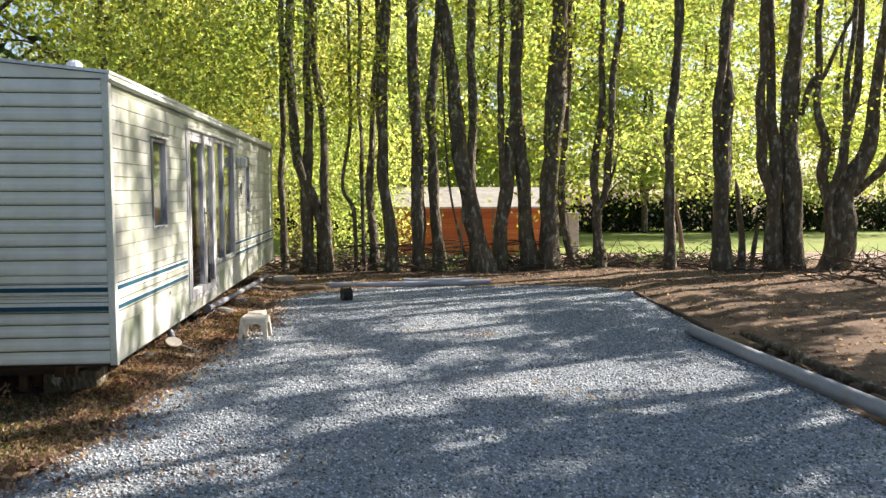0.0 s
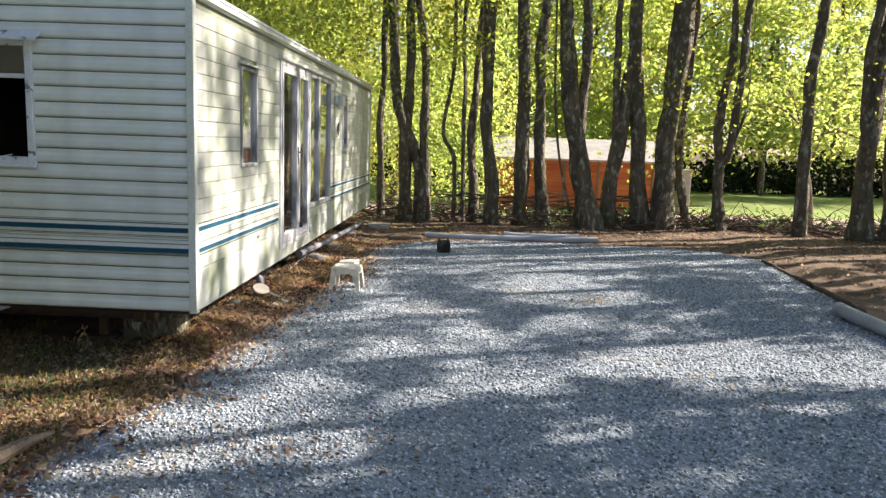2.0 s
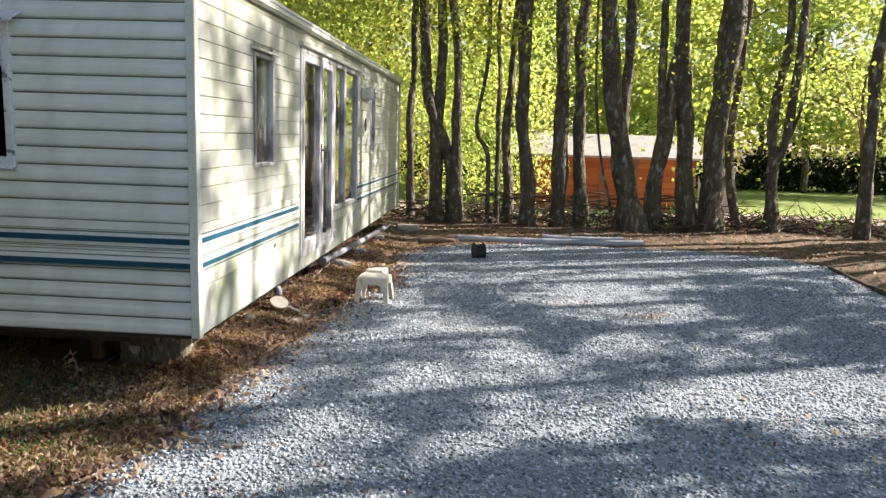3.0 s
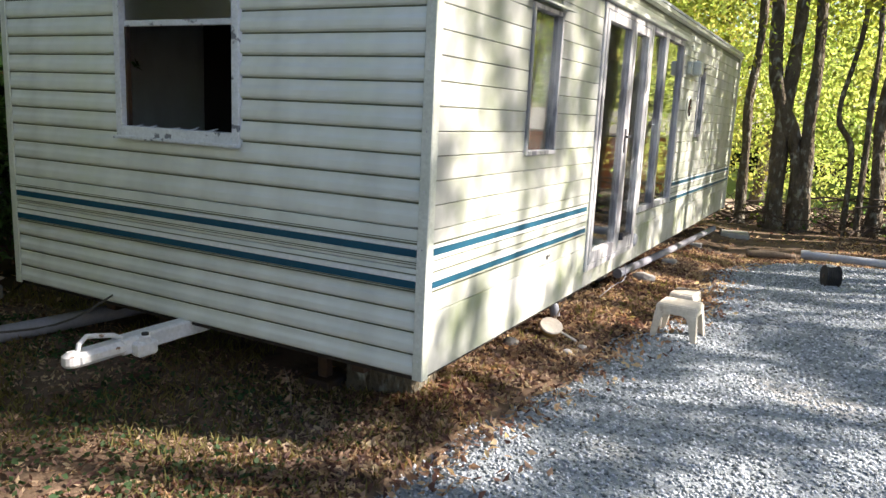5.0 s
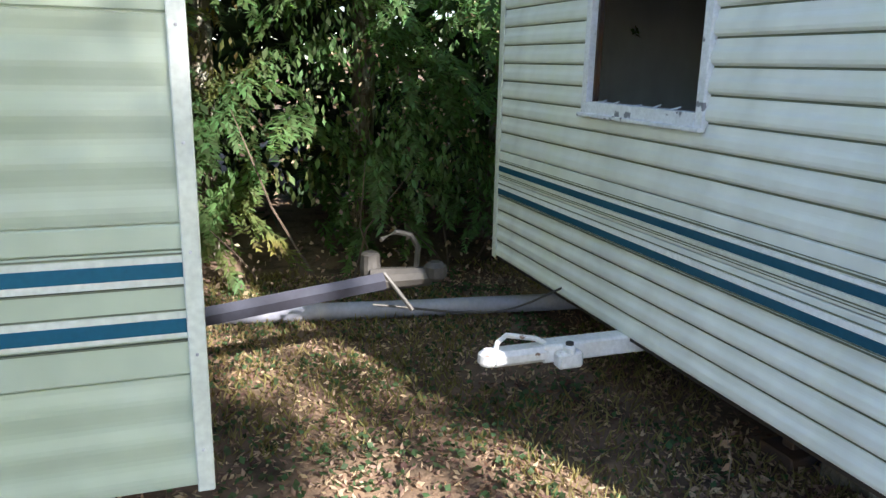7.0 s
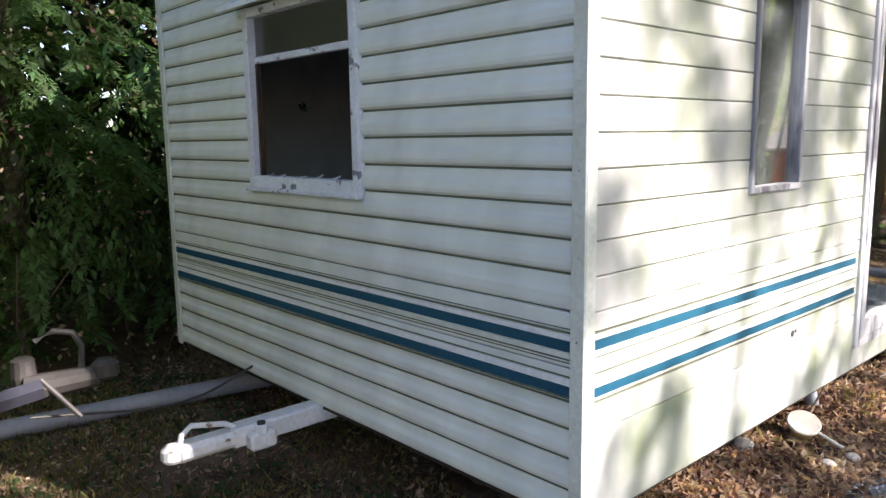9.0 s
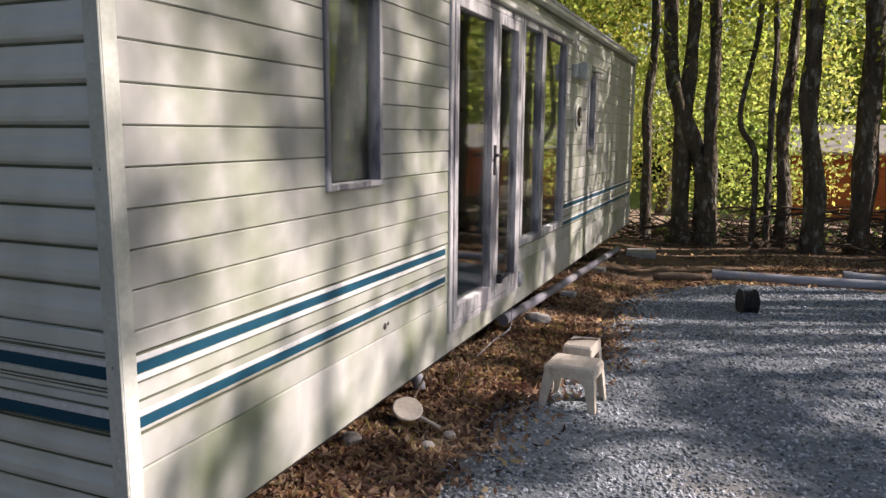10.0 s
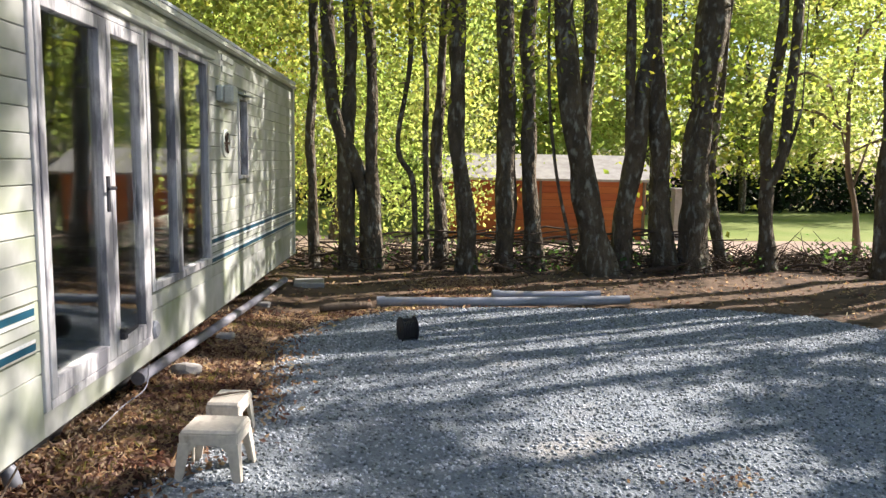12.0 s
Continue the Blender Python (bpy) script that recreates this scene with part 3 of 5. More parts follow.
def side_frame(name, y0, y1, z0, z1, wid, material, label, panes, hood=False, deep=0.05):
    """A framed light in the side wall; panes: the list of pane spans along y."""
    x0, x1 = SX - deep, SX + 0.014
    w = part(name, boxed((x0, y0, z0), (x1, y0 + wid, z1), 0.003), material, caravan, label)
    part("stile", boxed((x0, y1 - wid, z0), (x1, y1, z1), 0.003), material, w)
    part("head", boxed((x0, y0 + wid, z1 - wid), (x1, y1 - wid, z1), 0.003), material, w)
    part("bottom_rail", boxed((x0, y0 + wid, z0), (x1 + 0.004, y1 - wid, z0 + wid), 0.003), material, w)
    for (a, b), (c, d) in zip(panes, panes[1:]):
        part("mullion", boxed((x0, b, z0 + wid), (x1, c, z1 - wid), 0.003), material, w)
    for a, b in panes:
        for dx in (-0.020, -0.038):
            p = part("pane", boxed((SX + dx, a - 0.005, z0 + wid - 0.005), (SX + dx + 0.004, b + 0.005, z1 - wid + 0.005)), glass, w)
            p.visible_shadow = False
    if hood:
        bm = bmesh.new()
        pr = [(SX, z1 + 0.04), (SX + 0.07, z1 + 0.015), (SX + 0.07, z1 + 0.004), (SX, z1 + 0.02)]
        r = [[bm.verts.new((px, yy, pz)) for px, pz in pr] for yy in (y0 - 0.05, y1 + 0.06)]
        for i in range(4):
            bm.faces.new((r[0][i], r[0][(i + 1) % 4], r[1][(i + 1) % 4], r[1][i]))
        bm.faces.new(r[0][::-1])
        bm.faces.new(r[1])
        bmesh.ops.recalc_face_normals(bm, faces=bm.faces)
        part("hood", bm, trim_white, w)
    return w


side_frame("window", 6.70, 7.14, 1.31, 2.10, 0.024, frame_alu, "narrow aluminium window with a grey blind", [(6.724, 7.116)], True)
blind = part("blind", boxed((SX - 0.050, 6.73, 1.34), (SX - 0.045, 7.11, 2.07)), grey_cloth, caravan, "grey-green roller blind behind glass")
side_frame("window", 11.36, 11.70, 1.38, 2.10, 0.03, frame_alu, "narrow far window under a hood", [(11.39, 11.67)], True)
side_frame("window", 9.18, 10.44, 0.76, 2.28, 0.045, frame_alu, "tall two-light aluminium window", [(9.225, 9.66), (9.76, 10.395)])
# double door: outer frame and two leaves
outer = side_frame("door_frame", 7.90, 9.16, 0.47, 2.28, 0.04, frame_alu, "weathered aluminium frame of the glazed double door", [])
for nm, y0, y1 in (("door", 7.945, 8.625), ("door", 8.632, 9.115)):
    wl = 0.085 if y0 < 8 else 0.07
    x0, x1 = SX - 0.035, SX + 0.02
    d = part(nm, boxed((x0, y0, 0.515), (x1, y0 + 0.05, 2.235), 0.003), frame_alu, caravan, "glazed aluminium caravan door, closed")
    part("stile", boxed((x0, y1 - wl, 0.515), (x1, y1, 2.235), 0.003), frame_alu, d)
    part("head", boxed((x0, y0 + 0.05, 2.17), (x1, y1 - wl, 2.235), 0.003), frame_alu, d)
    part("bottom_rail", boxed((x0, y0 + 0.05, 0.515), (x1, y1 - wl, 0.60), 0.003), frame_alu, d)
    for dx in (-0.012, -0.030):
        p = part("pane", boxed((SX + dx, y0 + 0.045, 0.595), (SX + dx + 0.004, y1 - wl + 0.005, 2.175)), glass, d)
        p.visible_shadow = False
    if y0 < 8:
        bm = boxed((SX + 0.02, 8.565, 1.28), (SX + 0.028, 8.6, 1.46), 0.003)
        tube(bm, [(SX + 0.025, 8.58, 1.40), (SX + 0.06, 8.58, 1.40), (SX + 0.062, 8.49, 1.40)], [0.009, 0.009, 0.008], 8)
        part("handle", bm, grey_steel, d, "grey metal lever handle")
    else:
        bm = boxed((SX + 0.02, 8.66, 0.60), (SX + 0.05, 8.70, 0.66), 0.004)
        tube(bm, [(SX + 0.045, 8.64, 0.63), (SX + 0.05, 8.82, 0.64)], [0.012, 0.01], 8)
        part("bolt", bm, grey_steel, d, "steel bolt at the foot of the door")
part("lintel", boxed((SX - 0.01, 7.86, 2.285), (SX + 0.045, 10.52, 2.32), 0.005), trim_white, caravan)
bm = bmesh.new()
lathe(bm, [(0.001, 0.0), (0.055, 0.0), (0.055, 0.018), (0.04, 0.03), (0.001, 0.03)], (SX, 9.2, 0.53), "x", 20)
part("drain_cap", bm, pvc_grey, caravan, "round grey cap")
bm = bmesh.new()
lathe(bm, [(0.001, 0.0), (0.016, 0.0), (0.012, 0.003), (0.001, 0.004)], (SX + 0.001, 7.17, 0.686), "x", 9)
lathe(bm, [(0.001, 0.0), (0.009, 0.0), (0.006, 0.003), (0.001, 0.003)], (SX + 0.001, 7.20, 0.692), "x", 7)
part("rust_chip", bm, zinc, caravan, "small rusty chip in the siding")
# outside lamp box and round vent
bm = boxed((SX, 10.68, 2.0), (SX + 0.05, 11.12, 2.12), 0.01)
box(bm, (SX + 0.05, 10.70, 1.985), (SX + 0.13, 10.86, 2.125), 0.015)
part("wall_lamp", bm, trim_white, caravan, "cream outside lamp box")
bm = bmesh.new()
lathe(bm, [(0.001, 0), (0.115, 0), (0.115, 0.012), (0.095, 0.02), (0.09, 0.008), (0.001, 0.008)], (SX, 10.93, 1.68), "x", 24)
vent = part("vent", bm, trim_white, caravan, "round flue vent")
bm = bmesh.new()
for k in range(3):
    a = k * math.pi / 3
    box(bm, (SX + 0.008, -0.09, -0.009), (SX + 0.02, 0.09, 0.009), 0, pose(0, 10.93, 1.68) @ Matrix.Rotation(a, 4, "X"))
part("vent_bars", bm, metal_dark, vent)
for z in (2.24, 2.33):
    part("louvre", boxed((SX, 10.85, z), (SX + 0.012, 11.2, z + 0.05), 0.004), trim_white, caravan)
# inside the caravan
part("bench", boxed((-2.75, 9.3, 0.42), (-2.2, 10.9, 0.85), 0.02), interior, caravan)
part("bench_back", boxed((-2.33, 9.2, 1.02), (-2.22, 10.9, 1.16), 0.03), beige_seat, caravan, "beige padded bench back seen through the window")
# Unseen divider added to keep side light out of the end room.
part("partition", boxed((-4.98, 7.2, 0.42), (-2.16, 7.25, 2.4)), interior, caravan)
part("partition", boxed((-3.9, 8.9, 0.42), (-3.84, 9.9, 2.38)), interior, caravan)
# running gear
for x in (-4.5, -2.6):
    part("chassis_beam", boxed((x - 0.04, EY + 0.25, 0.2), (x + 0.04, FY - 0.3, 0.335), 0.004), metal_dark, caravan)
part("cross_member", boxed((-4.6, EY + 0.3, 0.21), (-2.5, EY + 0.38, 0.33), 0.004), metal_dark, caravan)
for y in (8.6, 9.6):
    for x in (-4.75, -2.5):
        bm = bmesh.new()
        lathe(bm, [(0.1, -0.08), (0.235, -0.075), (0.25, 0), (0.235, 0.075), (0.1, 0.08)], (x, y, 0.25), "x", 24)
        part("wheel", bm, rubber, caravan)
for x, y in ((-2.95, 6.15), (-4.4, 6.3), (-2.5, 12.5)):
    bm = boxed((x - 0.03, y - 0.03, 0.05), (x + 0.03, y + 0.03, 0.33), 0.004)
    box(bm, (x - 0.09, y - 0.09, -0.02), (x + 0.09, y + 0.09, 0.05), 0.006)
    part("jack_leg", bm, metal_dark, caravan)
# draw bar
bm = boxed((-3.615, 5.30, 0.24), (-3.525, 6.1, 0.325), 0.008)
bar = part("drawbar", bm, white_paint, caravan, "white painted steel drawbar with chips")
bar.location.z = 0.035
bm = boxed((-3.62, 5.06, 0.245), (-3.52, 5.34, 0.315), 0.02)
lathe(bm, [(0.035, 0.0), (0.046, 0.015), (0.044, 0.05), (0.02, 0.07)], (-3.57, 5.06, 0.25), "z", 16)
part("coupling_head", bm, white_paint, bar, "white cast coupling head")
bm = bmesh.new()
tube(bm, [(-3.57, 5.34, 0.31), (-3.57, 5.28, 0.345), (-3.57, 5.14, 0.375), (-3.57, 5.10, 0.345), (-3.57, 5.09, 0.31)], [0.012] * 5, 8)
part("release_handle", bm, white_paint, bar)
bm = bmesh.new()
box(bm, (-3.535, 5.35, 0.225), (-3.47, 5.47, 0.30), 0.012)
lathe(bm, [(0.028, 0.0), (0.028, 0.05), (0.016, 0.06)], (-3.5, 5.41, 0.27), "z", 14)
part("clamp", bm, white_paint, bar)
# Solid black disc paints the dark of the clamp's hole.
bm = bmesh.new()
lathe(bm, [(0.018, 0), (0.018, 0.012), (0.01, 0.014)], (-3.5, 5.41, 0.328), "z", 10)
part("clamp_hole", bm, rubber, bar)

# ---------------------------------------------------------------- second caravan
C2X, C2Y, C2Z = -2.55, 3.91, 0.535
other = thing("caravan", "second pale green caravan with teal stripes, end to end", "caravan")
part("body", boxed((-5.6, -5.5, C2Z), (C2X - 0.012, C2Y - 0.012, 2.6), 0.01), siding_pale, other)
c2_rows = [C2Z, 0.825, 0.91, 1.04, 1.12, 1.18, 1.62, 2.1, 2.6]
for z0, z1 in zip(c2_rows, c2_rows[1:]):
    lay_board(other, "y", (C2X - 0.012, -5.5, z0), C2Y - 0.035 + 5.5, z1 - z0, 0.012, siding_pale, "ribbed" if z1 - z0 > 0.2 else True)
for z0, z1 in ((0.928, 0.962), (1.058, 1.092)):
    part("stripe", boxed((C2X - 0.004, -5.5, z0), (C2X + 0.003, C2Y - 0.036, z1), 0.001), stripe_teal, other)
for z0, z1 in ((0.962, 0.978), (1.092, 1.107), (1.042, 1.058), (0.918, 0.928)):
    part("white_band", boxed((C2X - 0.004, -5.5, z0), (C2X + 0.002, C2Y - 0.036, z1)), trim_white, other)
for z0 in (0.905, 0.98, 1.035, 1.11):
    part("pinstripe", boxed((C2X - 0.004, -5.5, z0), (C2X + 0.002, C2Y - 0.036, z0 + 0.004)), stripe_dark, other)
bm = boxed((C2X - 0.02, C2Y - 0.036, C2Z - 0.01), (C2X + 0.012, C2Y + 0.004, 2.6), 0.003)
trim = part("corner_trim", bm, trim_white, other, "cream metal corner strip with screws")
for i in range(9):
    part("screw", lathe(bmesh.new(), [(0.001, 0), (0.004, 0.0), (0.0035, 0.002), (0.001, 0.003)], (C2X + 0.012, C2Y - 0.018, C2Z + 0.1 + i * 0.24), "x", 8), frame_alu, trim)
part("roof", gable(-5.6, C2X, -5.5, C2Y, 2.6, 0.15, 0.022, 0.02), roof_sheet, other)
for x in (-4.9, -3.3):
    part("chassis_beam", boxed((x - 0.04, -5.2, 0.36), (x + 0.04, C2Y - 0.2, 0.495), 0.004), metal_dark, other)
for y in (-3.5, -0.5, 2.6):
    part("support_block", boxed((-4.95, y, -0.03), (-3.25, y + 0.2, 0.36), 0.01), concrete, other)
bm = bmesh.new()
tube(bm, [(-4.1, 3.2, 0.34), (-4.1, 4.74, 0.53)], [0.05, 0.046], 6)
bar2 = part("drawbar", bm, grey_steel, other, "blue-grey steel drawbar")
bm = bmesh.new()
tube(bm, [(-4.16, 4.70, 0.52), (-4.06, 4.96, 0.55)], [0.06, 0.045], 10)
lathe(bm, [(0.045, 0), (0.05, 0.05), (0.045, 0.12), (0.03, 0.13)], (-4.2, 4.70, 0.52), "z", 14)
lathe(bm, [(0.03, 0), (0.055, 0.02), (0.055, 0.07), (0.03, 0.09)], (-4.05, 4.98, 0.53), "z", 14)
part("coupling_head", bm, zinc, bar2, "weathered grey coupling head")
bm = bmesh.new()
tube(bm, [(-4.1, 4.90, 0.58), (-4.11, 4.91, 0.68), (-4.12, 4.88, 0.74), (-4.14, 4.81, 0.755), (-4.15, 4.74, 0.72)], [0.014] * 5, 8)
tube(bm, [(-4.1, 4.74, 0.57), (-4.02, 4.86, 0.40)], [0.011, 0.011], 8)
part("handbrake_lever", bm, zinc, bar2)


# ---------------------------------------------------------------- trees
def crown_leaves(tips, per, spread, squash=0.7):
    c = np.repeat(np.array(tips, float), per, axis=0)
    off = rng.normal(size=(len(c), 3)) * spread
    off[:, 2] *= squash
    return c + off


def grow(name, label, stems, height, leaves, leaf_size, spread, material=bark, leaf=leaf_near, crown_from=6.6, reach=2.6, limbs=9, seed=0, group="", sprigs=0, tufts=(0.45, 0.7, 0.9, 1.05), loose=0.4):
    """A tree from its stems (rows of x, y, z, radius); each stem goes on to the given height and carries limbs and leaf clumps."""
    rd = random.Random(seed)
    bx, by = stems[0][0][0], stems[0][0][1]
    bz = ground_z(bx, by)
    tree = thing(name, label, "tree", (bx, by, bz), group)
    tips = []
    for si, ctrl in enumerate(stems):
        ctrl = [(x - bx, y - by, z - bz if z > 0 else -0.12, r * (0.74 if z > 0.3 else 0.8)) for x, y, z, r in ctrl]
        x, y, z, r = ctrl[-1]
        if height > z + 1:
            px, py, pz, _ = ctrl[-2]
            k = (height - z)
            lx, ly = (x - px) / max(0.3, z - pz), (y - py) / max(0.3, z - pz)
            ctrl.append((x + lx * k * 0.25 + rd.uniform(-.3, .3), y + ly * k * 0.25 + rd.uniform(-.3, .3), z + k * 0.5, r * 0.65))
            ctrl.append((x + lx * k * 0.3 + rd.uniform(-.6, .6), y + ly * k * 0.3 + rd.uniform(-.6, .6), height, 0.02))
        pts, rad = smooth_line(ctrl, 10 + 6 * len(ctrl))
        if max(rad) > 0.03:
            bend = [min(1.0, max(0.0, p[2]) / 1.5) for p in pts]
            pts = [(p[0] + 0.09 * f * noise.noise(Vector((p[2] * 0.8, seed * 3.1 + si, 0))), p[1] + 0.09 * f * noise.noise(Vector((p[2] * 0.8, seed * 1.7 + si, 5))), p[2]) for p, f in zip(pts, bend)]
            rad = [r * (1 + 0.16 * noise.noise(Vector((p[2] * 2.3, seed + si * 2.0, 9)))) for p, r in zip(pts, rad)]
        part("trunk" if si == 0 else "stem", tube(bmesh.new(), pts, rad, 14, 0.45, seed + si), material, tree, smooth=True)
        if not leaves:
            continue
        nl = max(3, limbs // len(stems))
        high = [i for i, p in enumerate(pts) if p[2] > crown_from - bz]
        for k in range(nl):
            i = high[int(len(high) * (k + rd.random() * 0.8) / nl)] if high else len(pts) - 1
            p = Vector(pts[min(i, len(pts) - 2)])
            a = rd.uniform(0, 2 * math.pi)
            ln = reach * rd.uniform(0.5, 1.1)
            d = Vector((math.cos(a) * ln, math.sin(a) * ln, ln * rd.uniform(-0.05, 0.5)))
            mid = p + d * 0.5 + Vector((0, 0, 0.18 * ln))
            bm = tube(bmesh.new(), *smooth_line([(*p, min(rad[i] * 0.5, 0.07)), (*mid, 0.03), (*(p + d), 0.008)], 8), 6, 0.2, seed + k)
            part("limb", bm, material, tree, smooth=True)
            for u in tufts:
                q = p + d * u + Vector((0, 0, 0.18 * ln * 4 * u * (1 - u))) + Vector((rd.uniform(-loose, loose), rd.uniform(-loose, loose), rd.uniform(-.3, .3)))
                tips.append(tuple(q))
        for k in range(sprigs):
            i = rd.randrange(int(len(pts) * 0.2), len(pts) - 1)
            p = Vector(pts[i])
            if p.z < 1.2:
                continue
            a = rd.uniform(0, 2 * math.pi)
            d = Vector((math.cos(a) * 0.7, math.sin(a) * 0.7, rd.uniform(0.0, 0.4))) * rd.uniform(0.4, 1.2)
            part("twig", tube(bmesh.new(), [p, p + d * 0.6 + Vector((0, 0, 0.08)), p + d], [0.014, 0.009, 0.004], 5), material, tree)
            tips += [tuple(p + d * 0.8), tuple(p + d * 1.1)] if rd.random() < 0.7 else []
    if leaves and tips:
        per = max(4, leaves // len(tips))
        flakes("crown", crown_leaves(tips, per, spread, 0.4 if leaf is leaf_far else 0.7), leaf_size, leaf, tree, flat=0.4 if leaf is leaf_far else 0.0)
    return tree


ROW = "trees along the edge of the gravel pad"
YB = 15.4


def st(*rows, y=YB):
    """Stem rows given as x, z, radius on the line of trees."""
    return [(x, y + 0.05 * math.sin(z * 3 + x), z, r) for x, z, r in rows]


DARK = "slender dark trunk with lichen and a yellow-green crown"
grow("tree", "thin pale-spotted tree beside the caravan", [st((-2.0, 0, .12), (-2.03, 1.5, .085), (-2.0, 3.3, .08), (-2.05, 5.6, .07), y=15.5)], 11, 2600, .12, .45, seed=1, group=ROW, limbs=8)
grow("tree", "leaning double-stemmed tree with a dark forked trunk", [st((-1.5, 0, .17), (-1.52, 1.6, .15), (-1.48, 2.6, .12), (-1.44, 5.6, .10)), st((-1.13, 0, .18), (-1.28, 1.0, .17), (-1.6, 1.9, .15), (-1.78, 2.9, .13), (-1.86, 5.6, .11)), st((-1.08, 0, .14), (-1.14, 1.3, .13), (-1.24, 3.2, .10), (-1.4, 5.6, .08))], 12, 4600, .12, .5, seed=2, group=ROW, limbs=12)
grow("tree", "thin crooked sapling with a bare dark stem", [st((-.55, 0, .06), (-.56, 1.2, .055), (-.80, 1.75, .05), (-.66, 2.9, .045), (-.6, 5.6, .04)), st((-.36, 0, .06), (-.4, 1.8, .055), (-.43, 4.0, .05), (-.45, 5.6, .045))], 8, 1400, .11, .4, seed=3, group=ROW, limbs=6, sprigs=3)
grow("tree", DARK, [st((-.14, 0, .13), (-.2, 1.4, .10), (-.12, 3.2, .085), (-.05, 5.6, .08), y=15.6)], 11, 2200, .12, .45, seed=4, group=ROW, limbs=8, sprigs=4)
grow("tree", "dark tree trunk curving upwards with a yellow-green crown", [st((.22, 0, .20), (.16, 1.1, .165), (.02, 2.1, .15), (.04, 3.3, .14), (.14, 5.6, .13), y=15.25)], 12, 3000, .12, .5, seed=5, group=ROW, limbs=9)
grow("tree", "straight dark trunk with lichen patches", [st((.75, 0, .20), (.78, 2.2, .165), (.70, 4.0, .15), (.64, 5.6, .145), y=15.3)], 13, 3200, .12, .5, seed=6, group=ROW, limbs=9)
grow("tree", DARK, [st((1.24, 0, .18), (1.14, 1.2, .14), (1.04, 3.0, .13), (1.16, 4.6, .12), (1.2, 5.6, .115), y=15.5)], 12, 2600, .12, .5, seed=7, group=ROW, limbs=8, sprigs=3)
grow("tree", "thin hanging vine stem between the trunks", [st((1.72, 0.3, .035), (1.45, 1.4, .03), (1.32, 2.5, .028), (1.27, 3.7, .025), (1.2, 5.4, .02), y=15.2)], 5.4, 0, .1, .3, seed=8, group=ROW)
grow("tree", "stout leaning tree with a wide flared base and second stem", [st((2.12, 0, .46), (1.98, .6, .30), (1.78, 1.6, .23), (1.58, 2.7, .20), (1.46, 3.8, .18), (1.3, 5.0, .165), (1.2, 5.8, .16), y=15.2), st((1.86, 1.2, .15), (1.88, 2.2, .13), (1.88, 3.6, .12), (1.86, 5.7, .11), y=15.4)], 14, 5200, .12, .55, seed=9, group=ROW, limbs=14)
grow("tree", "dark trunk leaning towards the stout tree", [st((2.48, 0, .21), (2.56, 1.2, .17), (2.66, 2.3, .16), (2.80, 3.4, .15), (2.84, 5.6, .14), y=15.45), st((2.58, 1.7, .09), (2.50, 2.6, .085), (2.48, 3.7, .08), (2.52, 5.6, .075))], 13, 3600, .12, .5, seed=10, group=ROW, limbs=10)
grow("tree", "dark bent trunk with rough bark", [st((3.22, 0, .26), (3.04, 1.2, .19), (2.98, 2.2, .18), (2.84, 3.4, .17), (2.86, 4.4, .16), (2.9, 5.6, .15), y=15.55)], 13, 3000, .12, .5, seed=11, group=ROW, limbs=9)
grow("tree", "stout dark trunk wrapped in ivy twigs", [st((3.62, 0, .34), (3.58, 1.2, .27), (3.62, 2.6, .25), (3.72, 4.0, .24), (3.8, 5.6, .22), y=15.5), st((4.22, 0, .13), (4.0, 1.1, .10), (3.98, 2.4, .095), (4.04, 4.0, .09), (4.06, 5.6, .085), y=15.9)], 14, 4200, .12, .55, seed=12, group=ROW, limbs=11, sprigs=8)
grow("tree", "forked slender tree with two wavy stems", [st((4.66, 0, .17), (4.62, .9, .14), (4.6, 1.3, .12), (4.47, 2.0, .10), (4.62, 3.2, .09), (4.6, 4.3, .085), (4.65, 5.6, .08), y=15.4), st((4.63, 1.2, .10), (4.78, 1.8, .10), (4.88, 3.6, .09), (5.05, 5.6, .085), y=15.4), st((4.80, 1.7, .04), (4.95, 2.3, .03), (5.02, 2.9, .012), y=15.35)], 11, 2800, .12, .5, seed=13, group=ROW, limbs=9)
grow("tree", "straight single dark trunk at the edge of the soil", [st((5.92, 0, .17), (5.88, 1.8, .13), (5.88, 3.6, .12), (5.95, 5.6, .115), y=14.7)], 12, 1800, .12, .5, seed=14, group=ROW, limbs=9)
grow("tree", "two fused dark trunks on a flared base", [st((6.98, 0, .32), (6.92, .8, .22), (6.92, 1.8, .20), (6.98, 2.8, .17), (6.94, 4.2, .16), (7.0, 5.6, .15), y=14.5), st((6.88, 1.7, .14), (6.78, 2.4, .12), (6.78, 3.6, .11), (6.9, 5.0, .10), y=14.45)], 13, 2200, .12, .5, seed=15, group=ROW, limbs=10)
grow("tree", "broken dead stub of a trunk with bare shoots", [st((7.42, 0, .10), (7.36, .8, .085), (7.24, 1.6, .07), (7.2, 1.9, .02), y=14.55), st((7.6, 0, .07), (7.66, .7, .06), (7.7, 1.0, .03), y=14.5)], 1.0, 0, .1, .3, seed=16, group=ROW)
grow("tree", "dark multi-stemmed tree leaning over the soil", [st((8.05, 0, .22), (8.0, 1.3, .15), (7.74, 2.3, .13), (7.68, 3.6, .12), (7.72, 5.6, .11), y=14.5), st((8.2, 0, .22), (8.14, 1.6, .19), (8.12, 2.5, .17), (7.95, 3.4, .12), (7.86, 5.6, .10), y=14.6)], 13, 2400, .12, .45, seed=17, group=ROW, limbs=10)
